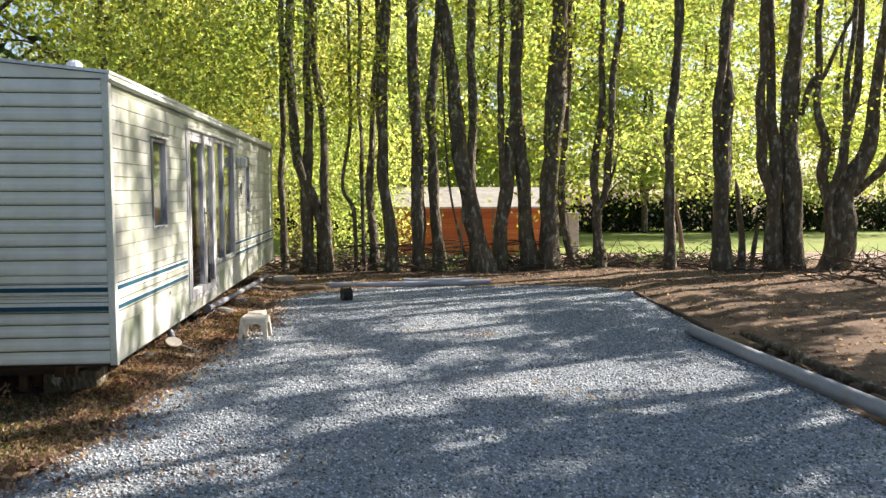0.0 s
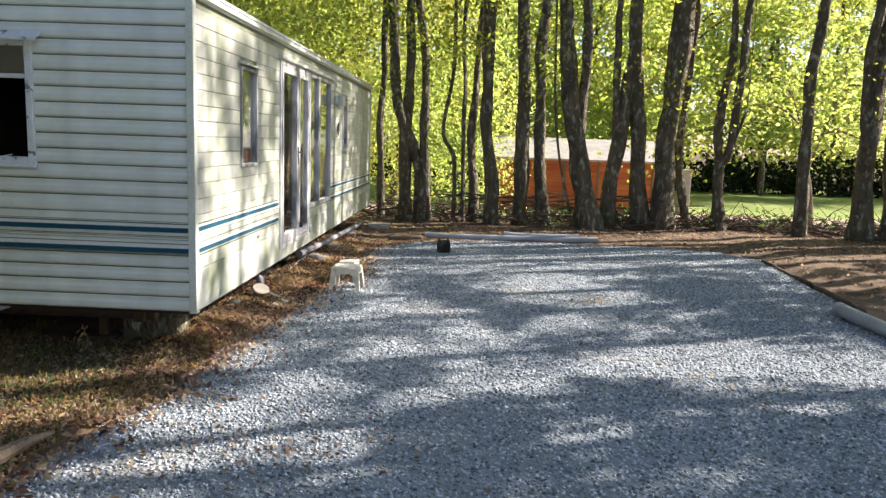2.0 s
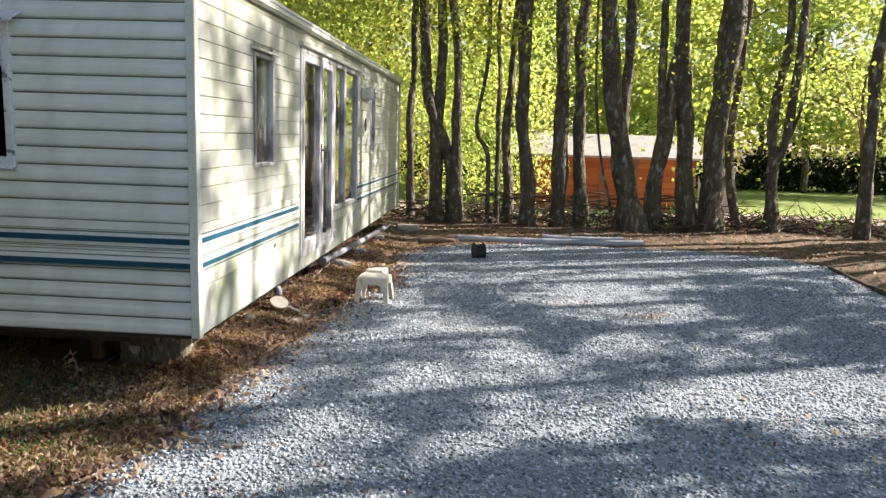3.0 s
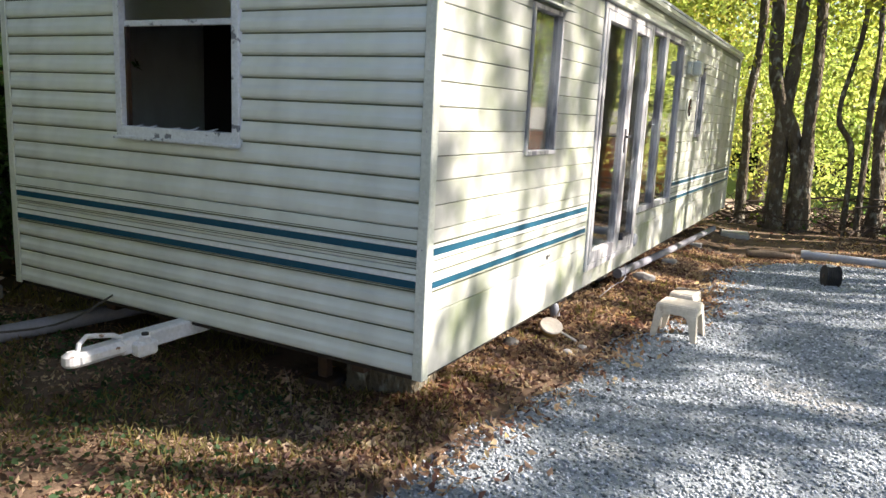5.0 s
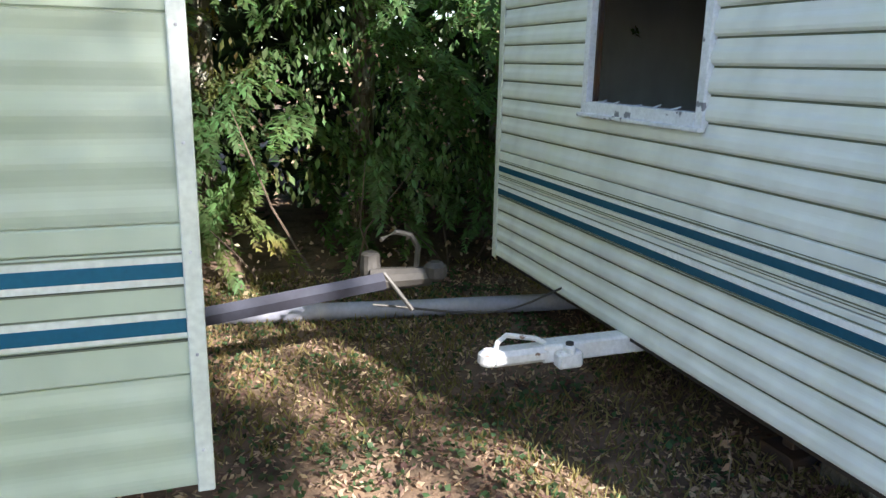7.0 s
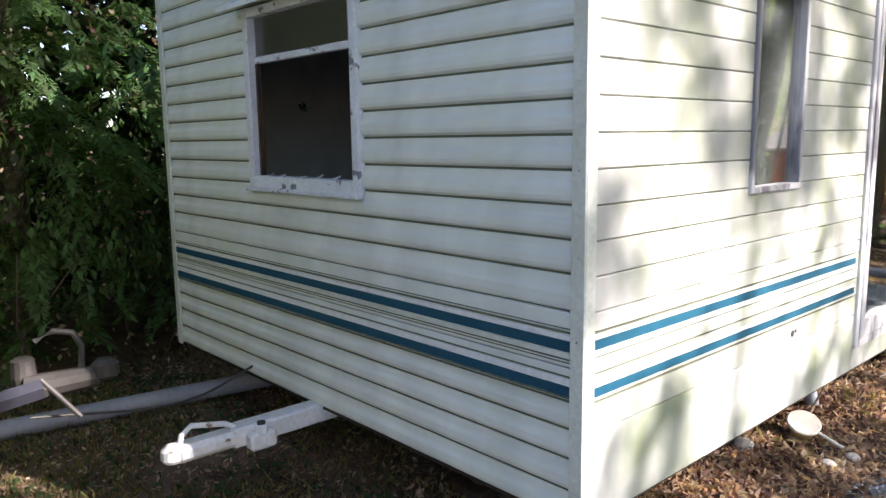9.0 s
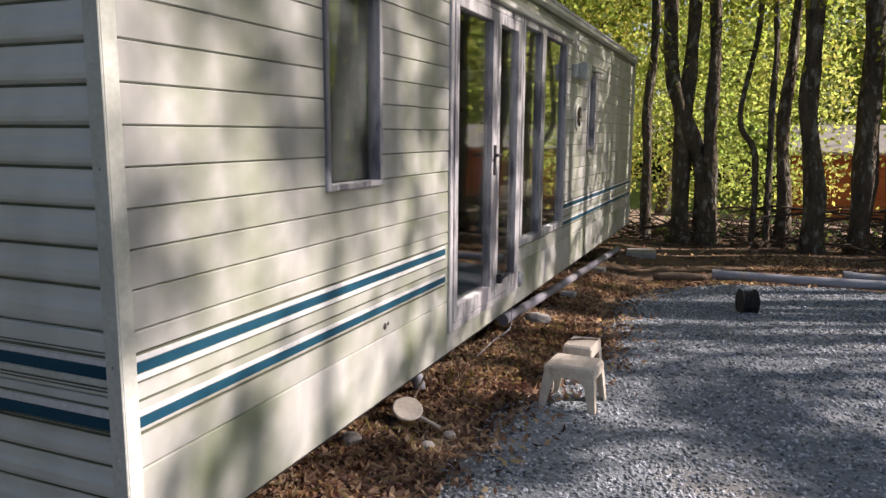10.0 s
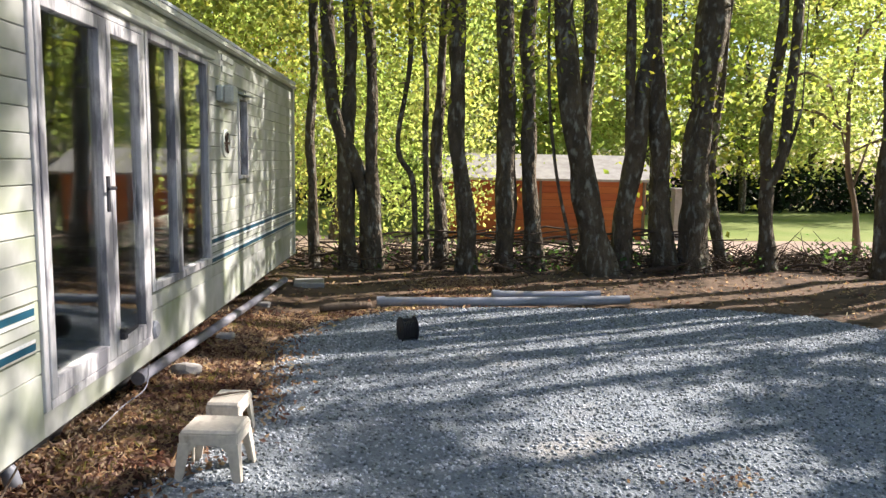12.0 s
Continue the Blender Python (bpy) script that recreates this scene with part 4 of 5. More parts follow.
grow("tree", "thick grey trunk with lichen in a clump", [st((8.58, 0, .30), (8.46, 1.4, .24), (8.34, 2.8, .22), (8.36, 4.0, .21), (8.46, 5.6, .20), y=14.55), st((8.5, 3.2, .09), (8.8, 3.9, .08), (9.2, 4.4, .05), y=14.5)], 13, 1500, .12, .4, seed=18, group=ROW, limbs=11)
grow("tree", "broad old stump sprouting many dark upright limbs", [st((9.3, 0, .46), (9.38, .8, .38), (9.5, 1.7, .30), (9.9, 2.5, .2), (10.1, 4.0, .14), (10.3, 5.6, .12), y=14.4), st((9.2, 1.2, .14), (8.95, 2.0, .13), (9.0, 2.6, .12), (8.86, 3.6, .10), (8.8, 5.6, .08), y=14.4), st((9.3, 1.4, .13), (9.4, 2.6, .12), (9.64, 3.6, .11), (9.72, 5.6, .10), y=14.35), st((9.15, .6, .10), (9.05, 1.4, .10), (9.3, 2.3, .09), (9.35, 4.0, .07), (9.5, 5.6, .06), y=14.25), st((9.7, 1.6, .12), (10.3, 2.2, .11), (10.6, 3.4, .09), (10.7, 5.6, .07), y=14.4)], 12, 1100, .12, .35, seed=19, group=ROW, limbs=10, sprigs=3)

# unseen shade trees on the sunny side of the pad, added to dapple the sun
SHADE = [  # x, y, height, leaves, limbs, lowest crown, reach
    (12.8, 14.6, 15, 3600, 6, 4.0, 2.8), (9.6, 7.3, 14, 17500, 30, 7.2, 1.8), (13.0, 9.0, 16, 6200, 11, 4.0, 1.9),
    (10.6, 5.4, 13, 4400, 9, 4.0, 2.8), (10.0, 2.2, 13, 7600, 14, 4.0, 2.8), (10.8, -1.2, 13, 7000, 12, 4.0, 2.8),
    (14.2, 4.2, 14, 7000, 12, 4.0, 2.8), (14.8, 0.2, 14, 6400, 11, 4.0, 2.8), (11.0, 8.6, 10.0, 6000, 13, 4.4, 2.6),
    (14.6, 12.4, 7.0, 3600, 7, 4.0, 2.8), (11.6, 12.8, 10.6, 950, 5, 8.4, 1.7), (13.4, 11.6, 18.5, 3800, 8, 15.0, 1.8),
    (12.6, 12.0, 8.6, 2400, 6, 4.6, 2.4), (12.4, 12.5, 13.4, 1000, 5, 10.8, 1.5), (11.4, 9.0, 12.0, 1300, 6, 9.8, 0.8),
]
for k, (x, y, h, leaves, limbs, low, reach) in enumerate(SHADE):
    grow("tree", "unseen leafy tree added to cast dappled shade", [[(x, y, 0, .22), (x + .1, y, 2.5, .17), (x - .1, y + .1, 5.5, .14)]], h, leaves, .17, .15, seed=41 + k, group="shade trees beside the pad", limbs=limbs, crown_from=low, reach=reach, tufts=(.3, .42, .54, .66, .76, .86, .95, 1.05, 1.12), loose=0.75)

# woods behind
k = 0
for x, y, h in ((-9.5, 9.5, 12), (-11, 13, 14), (-7.6, 13.5, 13), (-9, 17.5, 13), (-6.0, 17.0, 12), (-4.2, 19.5, 12), (-7, 22, 14), (-12, 20, 15), (-2.6, 23.5, 12), (-4.5, 28, 14), (0.5, 29, 13), (4.2, 31, 13), (-9, 30, 15), (8.6, 34, 12), (7.7, 18.2, 5.5), (13.5, 36, 13), (12.2, 39, 13), (18.5, 40, 14), (23, 36, 14), (-1, 35, 14), (6.8, 38, 14), (24, 38, 15), (15, 40, 15), (-14, 26, 15), (1.5, 42, 15), (10.5, 43, 15), (29, 40, 15), (20, 44, 16), (-8, 40, 16)):
    k += 1
    if h < 6:
        grow("tree", "small sunlit tree with a pale leaning trunk", [[(7.75, 18.2, -.1, .09), (7.62, 18.2, .7, .075), (7.5, 18.2, 1.4, .06)], [(7.55, 18.2, 1.2, .03), (7.9, 18.3, 2.2, .02), (8.2, 18.3, 3.0, .012)], [(7.52, 18.2, 1.3, .03), (7.2, 18.2, 2.4, .02), (6.9, 18.2, 3.2, .012)]], 4.2, 2600, .11, .5, bark_pale, leaf_far, 1.6, 1.5, 9, 90)
        continue
    far = y > 24
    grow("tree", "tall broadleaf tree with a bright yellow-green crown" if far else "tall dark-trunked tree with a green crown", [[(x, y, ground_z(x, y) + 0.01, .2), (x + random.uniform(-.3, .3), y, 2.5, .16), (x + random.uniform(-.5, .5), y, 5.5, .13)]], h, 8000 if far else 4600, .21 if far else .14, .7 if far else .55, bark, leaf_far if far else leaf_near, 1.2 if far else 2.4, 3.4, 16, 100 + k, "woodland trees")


def blob_leaves(n, lo, hi, clumps, spread):
    c = rng.uniform(lo, hi, (clumps, 3))
    return c[rng.integers(0, clumps, n)] + rng.normal(size=(n, 3)) * spread


wood = np.vstack([
    blob_leaves(36000, (-16, 44, 0.5), (34, 56, 16), 420, (1.2, 0.8, 0.3)),
    blob_leaves(13000, (-8, 33, 1.1), (32, 36, 5.2), 200, (0.8, 0.5, 0.2)),
    blob_leaves(13000, (-2, 28.0, 0.5), (8, 32, 7.5), 150, (0.8, 0.5, 0.2)),
])
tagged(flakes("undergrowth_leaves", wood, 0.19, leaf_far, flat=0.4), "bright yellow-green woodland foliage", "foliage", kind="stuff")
tagged(flakes("far_wood_leaves", blob_leaves(26000, (-26, 57, 0.0), (48, 63, 24), 420, (1.8, 1.0, 1.4)), 0.6, leaf_near), "deep green woodland foliage far off", "foliage", kind="stuff")
under = np.vstack([blob_leaves(44000, (-7, 17.4, 0.4), (0.8, 21.5, 6.5), 320, (0.5, 0.45, 0.4)), blob_leaves(9000, (-7, 14.6, 2.5), (-2.6, 18, 6.5), 90, (0.45, 0.4, 0.35))])
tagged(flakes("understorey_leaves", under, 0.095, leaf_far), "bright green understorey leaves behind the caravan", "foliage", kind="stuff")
wood2 = np.vstack([blob_leaves(4600, (-4, 14.4, 4.0), (10.5, 16.5, 6.4), 70, (0.33, 0.4, 0.22)), blob_leaves(1500, (-3, 14.0, 2.4), (10.5, 15.4, 4.4), 70, (0.22, 0.22, 0.16)), blob_leaves(2200, (-2.4, 12.6, 3.1), (0.0, 14.8, 5.0), 44, (0.28, 0.35, 0.16)), blob_leaves(2200, (-4.2, 9.5, 2.95), (-2.2, 14.5, 4.3), 44, (0.3, 0.4, 0.16))])
tagged(flakes("low_leaves", blob_leaves(1400, (-3, 15.2, 0.03), (9.5, 16.4, 0.3), 90, (0.14, 0.16, 0.09)), 0.08, leaf_conifer), "low green weeds round the trunks", "weeds", kind="stuff")
tagged(flakes("hanging_leaves", wood2, 0.085, leaf_near), "sunlit leaves hanging between the trunks", "foliage", kind="stuff")
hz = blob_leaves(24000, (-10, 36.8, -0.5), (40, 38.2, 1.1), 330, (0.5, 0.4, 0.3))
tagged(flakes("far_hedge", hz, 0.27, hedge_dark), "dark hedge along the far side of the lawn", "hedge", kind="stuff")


def conifer_hedge(boughs, lo, hi, sprays=11, leaves=18):
    """Drooping boughs along a hedge face, each a fan of flat feathery sprays."""
    cs, al, nn = [], [], []
    up = np.array([0, 0, 1.0])
    for base in rng.uniform(lo, hi, (boughs, 3)):
        az = rng.normal(0.0, 0.6)
        out = np.array([math.cos(az), math.sin(az), rng.uniform(-0.1, 0.25)])
        side = np.cross(out, up)
        side /= np.linalg.norm(side)
        reach = rng.uniform(0.5, 1.15)
        sag = rng.uniform(0.25, 0.6)
        for k in range(sprays):
            u = (k + 0.7) / sprays
            root = base + out * reach * u - up * sag * reach * u * u
            sgn = 1 if k % 2 else -1
            d = out * 0.75 + side * sgn * rng.uniform(0.35, 0.9) * (1.1 - u) - up * rng.uniform(0.25, 0.75)
            d /= np.linalg.norm(d)
            w = np.cross(d, up)
            w /= np.linalg.norm(w)
            nrm = np.cross(w, d)
            ln = rng.uniform(0.18, 0.34) * (1.15 - 0.5 * u)
            for j in range(leaves):
                v = (j // 2 + 0.6) / (leaves / 2)
                sg = 1 if j % 2 else -1
                cs.append(root + d * ln * v + w * sg * 0.036 * (1.15 - v) - up * 0.05 * v * v)
                al.append(d * 0.8 + w * sg * 0.6)
                nn.append(nrm)
    return np.array(cs), np.array(al), np.array(nn)


cc, aa, nn = conifer_hedge(380, (-8.2, -1.5, 0.2), (-6.4, 13.5, 5.2))
tagged(flakes("conifer_hedge", cc, 0.10, leaf_conifer, fold=0.1, aspect=0.28, along=aa, normal=nn), "dense dark conifer hedge with feathery sprays", "hedge", kind="stuff")
cc, aa, nn = conifer_hedge(230, (-7.0, 2.2, 0.5), (-6.15, 7.4, 4.2))
tagged(flakes("conifer_boughs", cc, 0.085, leaf_conifer, fold=0.1, aspect=0.28, along=aa, normal=nn), "lit green conifer sprays of the hedge", "hedge", kind="stuff")
cc = blob_leaves(2600, (-6.4, 2.6, 0.5), (-5.7, 6.4, 2.6), 60, (0.13, 0.2, 0.12))
tagged(flakes("hedge_broad_leaves", cc, 0.075, leaf_conifer, aspect=0.45, along=np.tile((0.3, 0.0, -1.0), (len(cc), 1))), "hanging broad green leaves among the conifer sprays", "foliage", kind="stuff")
for y in np.arange(-1, 13.5, 1.25):
    x = -7.3 + 0.4 * math.sin(y * 5)
    part("trunk", tube(bmesh.new(), *smooth_line([(0, 0, -.1, .11), (.1, .05, 2, .09), (0, 0, 6.5, .03)], 12), 8, .2, y), bark, thing("conifer", "dark conifer trunk inside the hedge", "tree", (x, y, 0), "hedge conifers"), smooth=True)
cc = blob_leaves(16000, (-10.5, -3, 3.0), (-7.2, 14, 8.5), 220, (0.5, 0.6, 0.5))
tagged(flakes("hedge_top_leaves", cc, 0.13, leaf_near), "green foliage above the hedge", "foliage", kind="stuff")
# These leaves carry the hedge's inner shade in their colour.
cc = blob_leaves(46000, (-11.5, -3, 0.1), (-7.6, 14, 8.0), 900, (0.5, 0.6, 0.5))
tagged(flakes("hedge_back_leaves", cc, 0.3, hedge_dark), "near-black foliage painting the shade at the hedge back", "hedge", kind="stuff")

rd = random.Random(31)
for i in range(14):
    y = rd.uniform(2.8, 7.5)
    p = Vector((rd.uniform(-6.3, -5.6), y, 0.0))
    br = thing("branch", "bare brown branch at the foot of the hedge", "branch", tuple(p), "hedge branches")
    d = Vector((rd.uniform(0.1, 0.6), rd.uniform(-0.6, 0.6), rd.uniform(0.3, 1.3)))
    part("stick", tube(bmesh.new(), [(0, 0, -0.02), tuple(d * 0.5 + Vector((rd.uniform(-.1, .1), rd.uniform(-.1, .1), 0))), tuple(d)], [.010, .007, .003], 5), dead_wood, br)
cc = blob_leaves(700, (-6.3, 3.2, 0.4), (-5.7, 6.6, 2.8), 26, (0.12, 0.16, 0.1))
tagged(flakes("hedge_dead_leaves", cc, 0.04, leaf_dead), "pale brown dead leaves hanging in the hedge", "leaves", kind="stuff")
cc = np.column_stack([rng.uniform(-6.5, -5.4, 650), rng.uniform(2.6, 7.6, 650), rng.gamma(1.5, 0.09, 650)])
tagged(flakes("hedge_litter", cc, 0.045, leaf_dead), "brown dead leaves caught at the hedge foot", "leaves", kind="stuff")

# ---------------------------------------------------------------- shed beyond the trees
shed = thing("shed", "low shed of orange-stained boards under a pale roof", "shed", (0, 0, 0))
part("core", boxed((0.3, 24.04, -0.5), (5.46, 26.8, 1.12)), interior, shed)
for i in range(12):
    x0 = 0.26 + i * 0.437
    for j in range(9):
        z0 = -0.46 + j * 0.178
        if i % 4:
            continue
        ob = part("board", boxed((x0, 24.0, z0 + 0.004), (min(x0 + 1.742, 5.5), 24.035, z0 + 0.174), 0.004), shed_wood, shed)
for x in (0.26, 2.0, 2.7, 3.75, 5.44):
    part("post", boxed((x - 0.03, 23.97, -0.46), (x + 0.04, 24.0, 1.14), 0.004), bark_pale, shed)
bm = bmesh.new()
r = [[bm.verts.new(p) for p in q] for q in (((0.0, 23.75, 1.10), (5.75, 23.75, 1.10), (5.75, 25.4, 1.74), (0.0, 25.4, 1.74)), ((0.0, 23.75, 1.16), (5.75, 23.75, 1.16), (5.75, 25.4, 1.80), (0.0, 25.4, 1.80)))]
bm.faces.new(r[0][::-1])
bm.faces.new(r[1])
for i in range(4):
    bm.faces.new((r[0][i], r[0][(i + 1) % 4], r[1][(i + 1) % 4], r[1][i]))
part("roof", bm, concrete, shed, "pale sheet roof in full sun")
bm = bmesh.new()
r = [[bm.verts.new(p) for p in q] for q in (((0.0, 25.4, 1.74), (5.75, 25.4, 1.74), (5.75, 27.1, 1.1), (0.0, 27.1, 1.1)), ((0.0, 25.4, 1.80), (5.75, 25.4, 1.80), (5.75, 27.1, 1.16), (0.0, 27.1, 1.16)))]
bm.faces.new(r[0][::-1])
bm.faces.new(r[1])
for i in range(4):
    bm.faces.new((r[0][i], r[0][(i + 1) % 4], r[1][(i + 1) % 4], r[1][i]))
part("roof", bm, concrete, shed)
panel = thing("panel", "pale board leaning against the shed", "board", (5.55, 23.8, -0.45))
bm = bmesh.new()
vs = [bm.verts.new(p) for p in ((0, 0, 0), (0.36, 0, 0), (0.0, 0.1, 1.1), (0, 0.03, 0), (0.36, 0.03, 0), (0.0, 0.13, 1.1))]
for f in ((0, 1, 2), (5, 4, 3), (0, 3, 4, 1), (1, 4, 5, 2), (2, 5, 3, 0)):
    bm.faces.new([vs[i] for i in f])
part("sheet", bm, concrete, panel)
pier = thing("pier", "pale rendered pier beside the lawn", "pier", (6.5, 24.3, -0.47))
part("shaft", boxed((-0.17, -0.17, 0), (0.17, 0.17, 1.35), 0.01), concrete, pier)
part("cap", boxed((-0.2, -0.2, 1.35), (0.2, 0.2, 1.42), 0.015), concrete, pier)

# ---------------------------------------------------------------- things on the pad
def pipe(name, label, a, b, r, material, group=""):
    d = Vector(b) - Vector(a)
    ob = thing(name, label, "pipe", a, group)
    n = max(3, int(d.length / 0.6))
    pts = [d * (i / n) + Vector((0, 0, -0.012 * math.sin(math.pi * i / n))) for i in range(n + 1)]
    bm = bmesh.new()
    tube(bm, pts, [r] * (n + 1), 18, 0, 0, caps=False)
    tube(bm, pts, [r - 0.006] * (n + 1), 18, 0, 0, caps=False)
    part("shell", bm, material, ob, smooth=True)
    bm = bmesh.new()
    u = d.normalized()
    tube(bm, [Vector((0, 0, 0)), u * 0.09], [r + 0.006, r + 0.006], 18)
    part("socket", bm, material, ob)
    return ob


pipe("pipe", "long grey plastic drain pipe lying across the end of the gravel", (-0.93, 12.55, 0.065), (1.85, 12.78, 0.065), 0.05, pvc_grey)
pipe("pipe", "grey plastic pipe lying behind another on soil", (0.35, 13.02, 0.06), (1.6, 13.08, 0.06), 0.055, pvc_grey)
pipe("pipe", "grey plastic pipe lying along the gravel border", (3.38, 7.98, 0.09), (3.58, 2.2, 0.08), 0.065, pvc_grey)
pipe("pipe", "thin pale pipe offcut on the gravel", (3.40, 6.85, 0.035), (3.44, 5.3, 0.035), 0.022, pvc_pale)
pipe("pipe", "pale plastic pipe lying on the ground between two caravans", (-5.3, 3.2, 0.07), (-4.78, 6.6, 0.07), 0.055, pvc_pale)
pipe("pipe", "grey waste pipe slung under the caravan edge", (-2.2, 9.25, 0.21), (-2.09, 13.6, 0.12), 0.036, pvc_pale)
for y, z in ((10.9, .17), (12.4, .145)):
    stand = thing("pipe_stand", "pale block propping up the waste pipe", "block", (-2.1, y, 0.0))
    part("block", boxed((-0.07, -0.06, -0.02), (0.07, 0.06, z - 0.07), 0.01), concrete, stand)


def arch_fillet(curve, corner, y, thick=0.008):
    """The rounded web between a leg and the skirt: a curve closed at its corner, given thickness."""
    bm = bmesh.new()
    rows = [[bm.verts.new((x, y + s * thick / 2, z)) for x, z in [corner] + curve] for s in (-1, 1)]
    bm.faces.new(rows[0])
    bm.faces.new(rows[1][::-1])
    n = len(rows[0])
    for i in range(n):
        bm.faces.new((rows[0][i], rows[0][(i + 1) % n], rows[1][(i + 1) % n], rows[1][i]))
    bmesh.ops.recalc_face_normals(bm, faces=bm.faces)
    return bm


def stool(at, rz, label):
    """A moulded plastic step stool: a top with rounded skirt and four splayed legs."""
    ob = thing("stool", label, "stool", at, "plastic step stools", rz=rz)
    ob.scale = (0.93, 0.93, 0.97)
    bm = boxed((-0.15, -0.125, 0.235), (0.15, 0.125, 0.265), 0.012)
    part("seat", bm, plastic_white, ob)
    bm = bmesh.new()
    for (x0, y0, x1, y1) in ((-0.15, -0.128, 0.15, -0.118), (-0.15, 0.118, 0.15, 0.128), (-0.155, -0.12, -0.145, 0.12), (0.145, -0.12, 0.155, 0.12)):
        box(bm, (x0, y0, 0.19), (x1, y1, 0.245), 0.003)
    part("skirt", bm, plastic_white, ob)
    for sx in (-1, 1):
        for sy in (-1, 1):
            bm = bmesh.new()
            top = [(sx * 0.155, sy * 0.13), (sx * 0.09, sy * 0.13), (sx * 0.09, sy * 0.118), (sx * 0.143, sy * 0.118), (sx * 0.143, sy * 0.07), (sx * 0.155, sy * 0.07)]
            bot = [(sx * 0.175, sy * 0.15), (sx * 0.135, sy * 0.15), (sx * 0.135, sy * 0.138), (sx * 0.163, sy * 0.138), (sx * 0.163, sy * 0.11), (sx * 0.175, sy * 0.11)]
            r0 = [bm.verts.new((x, y, 0.2)) for x, y in top]
            r1 = [bm.verts.new((x, y, 0.0)) for x, y in bot]
            for i in range(6):
                bm.faces.new((r0[i], r0[(i + 1) % 6], r1[(i + 1) % 6], r1[i]))
            bm.faces.new(r0)
            bm.faces.new(r1[::-1])
            bmesh.ops.recalc_face_normals(bm, faces=bm.faces)
            part("leg", bm, plastic_white, ob)
    for y in (-0.126, 0.126):
        for sx in (-1, 1):
            part("arch", arch_fillet([(sx * (0.095 - 0.05 * (1 - math.cos(a))), 0.19 - 0.05 * (1 - math.sin(a))) for a in (0, .4, .8, 1.2, 1.5708)], (sx * 0.1, 0.195), y), plastic_white, ob)
    return ob


stool((-1.49, 8.37, 0.0), -3, "dirty white moulded plastic step stool on gravel")
s2 = stool((-1.545, 8.85, -0.02), -3, "second white plastic stool with a twig on top")
s2.scale = (0.60, 1.0, 0.97)
tw = thing("twig", "short dark twig lying on the stool", "twig", (-1.545, 8.85, 0.24))
part("stick", tube(bmesh.new(), [(-.08, -.03, .005), (0, .0, .012), (.09, .05, .006)], [.006, .007, .004], 6), dead_wood, tw)

reel = thing("cable_reel", "black plastic cable reel on its side on gravel", "reel", (-0.58, 11.1, 0.0), rz=20)
reel.scale = (0.8, 0.8, 0.82)
for x in (-0.085, 0.075):
    bm = bmesh.new()
    lathe(bm, [(0.03, 0), (0.13, 0), (0.135, 0.006), (0.13, 0.012), (0.03, 0.012)], (x, 0, 0.13), "x", 28)
    part("flange", bm, rubber, reel)
bm = bmesh.new()
for i in range(8):
    lathe(bm, [(0.04, 0), (0.108, 0.002), (0.113, 0.009), (0.108, 0.017), (0.04, 0.018)], (-0.073 + i * 0.0185, 0, 0.13), "x", 20)
part("wound_hose", bm, rubber, reel)
bm = bmesh.new()
lathe(bm, [(0.015, 0), (0.03, 0.002), (0.03, 0.18), (0.015, 0.182)], (-0.095, 0, 0.13), "x", 16)
part("hub", bm, metal_dark, reel)

basin = thing("basin", "cream plastic pot tipped towards the gravel in dead leaves", "basin")
basin.matrix_world = pose(-2.20, 7.64, soil_z(-2.20, 7.64) + 0.035, 24, 14, 10)
basin.scale = (0.84, 0.84, 0.84)
part("bowl", lathe(bmesh.new(), [(0.055, 0.0), (0.062, 0.004), (0.082, 0.075)], (0, 0, 0), "z", 28), amber_plastic, basin, "amber plastic pot", smooth=True)
part("lid", lathe(bmesh.new(), [(0.084, 0.076), (0.094, 0.078), (0.095, 0.088), (0.088, 0.094), (0.02, 0.097), (0.001, 0.097)], (0, 0, 0), "z", 28), plastic_white, basin, "flat cream lid")
part("handle", tube(bmesh.new(), [(0.085, -.02, .075), (.15, -.03, .072), (.23, -.045, .068)], [.011, .010, .011], 8), plastic_white, basin)
for x, y, s, lab in ((-1.97, 7.66, .04, "pale flat stone among dead leaves"), (-2.02, 7.5, .035, "pale lump of rubble at the gravel edge"), (-2.03, 5.98, .05, "small pale stone by the caravan corner"), (-2.15, 10.0, .12, "pale rubble stone under the caravan"), (-2.33, 7.30, .06, "pale broken stone by the caravan")):
    ob = thing("stone", lab, "stone", (x, y, soil_z(x, y) + 0.015))
    bm = bmesh.new()
    bmesh.ops.create_icosphere(bm, subdivisions=2, radius=s)
    for v in bm.verts:
        v.co *= 1 + 0.35 * noise.noise(v.co * 9 + Vector((x * 7, y * 7, 0)))
        v.co.z *= 0.5
    part("rock", bm, concrete, ob)
bottle = thing("bottle", "small grey plastic bottle with a red cap in leaves", "bottle", (-2.06, 8.0, soil_z(-2.06, 8.0)))
bottle.matrix_world = pose(-2.31, 8.06, soil_z(-2.31, 8.06) + 0.005, 8, -12, 20)
part("body", lathe(bmesh.new(), [(0.03, 0), (0.036, 0.006), (0.036, 0.085), (0.03, 0.105), (0.014, 0.118), (0.013, 0.125)], (0, 0, 0), "z", 18), pvc_grey, bottle, smooth=True)
part("cap", lathe(bmesh.new(), [(0.01, 0.124), (0.02, 0.125), (0.02, 0.15), (0.017, 0.154), (0.01, 0.155)], (0, 0, 0), "z", 18), red_plastic, bottle, "red screw cap")
leaner = thing("twig", "bleached thin twig resting on the tipped pot", "twig", (-2.18, 7.66, soil_z(-2.18, 7.66) + 0.03))
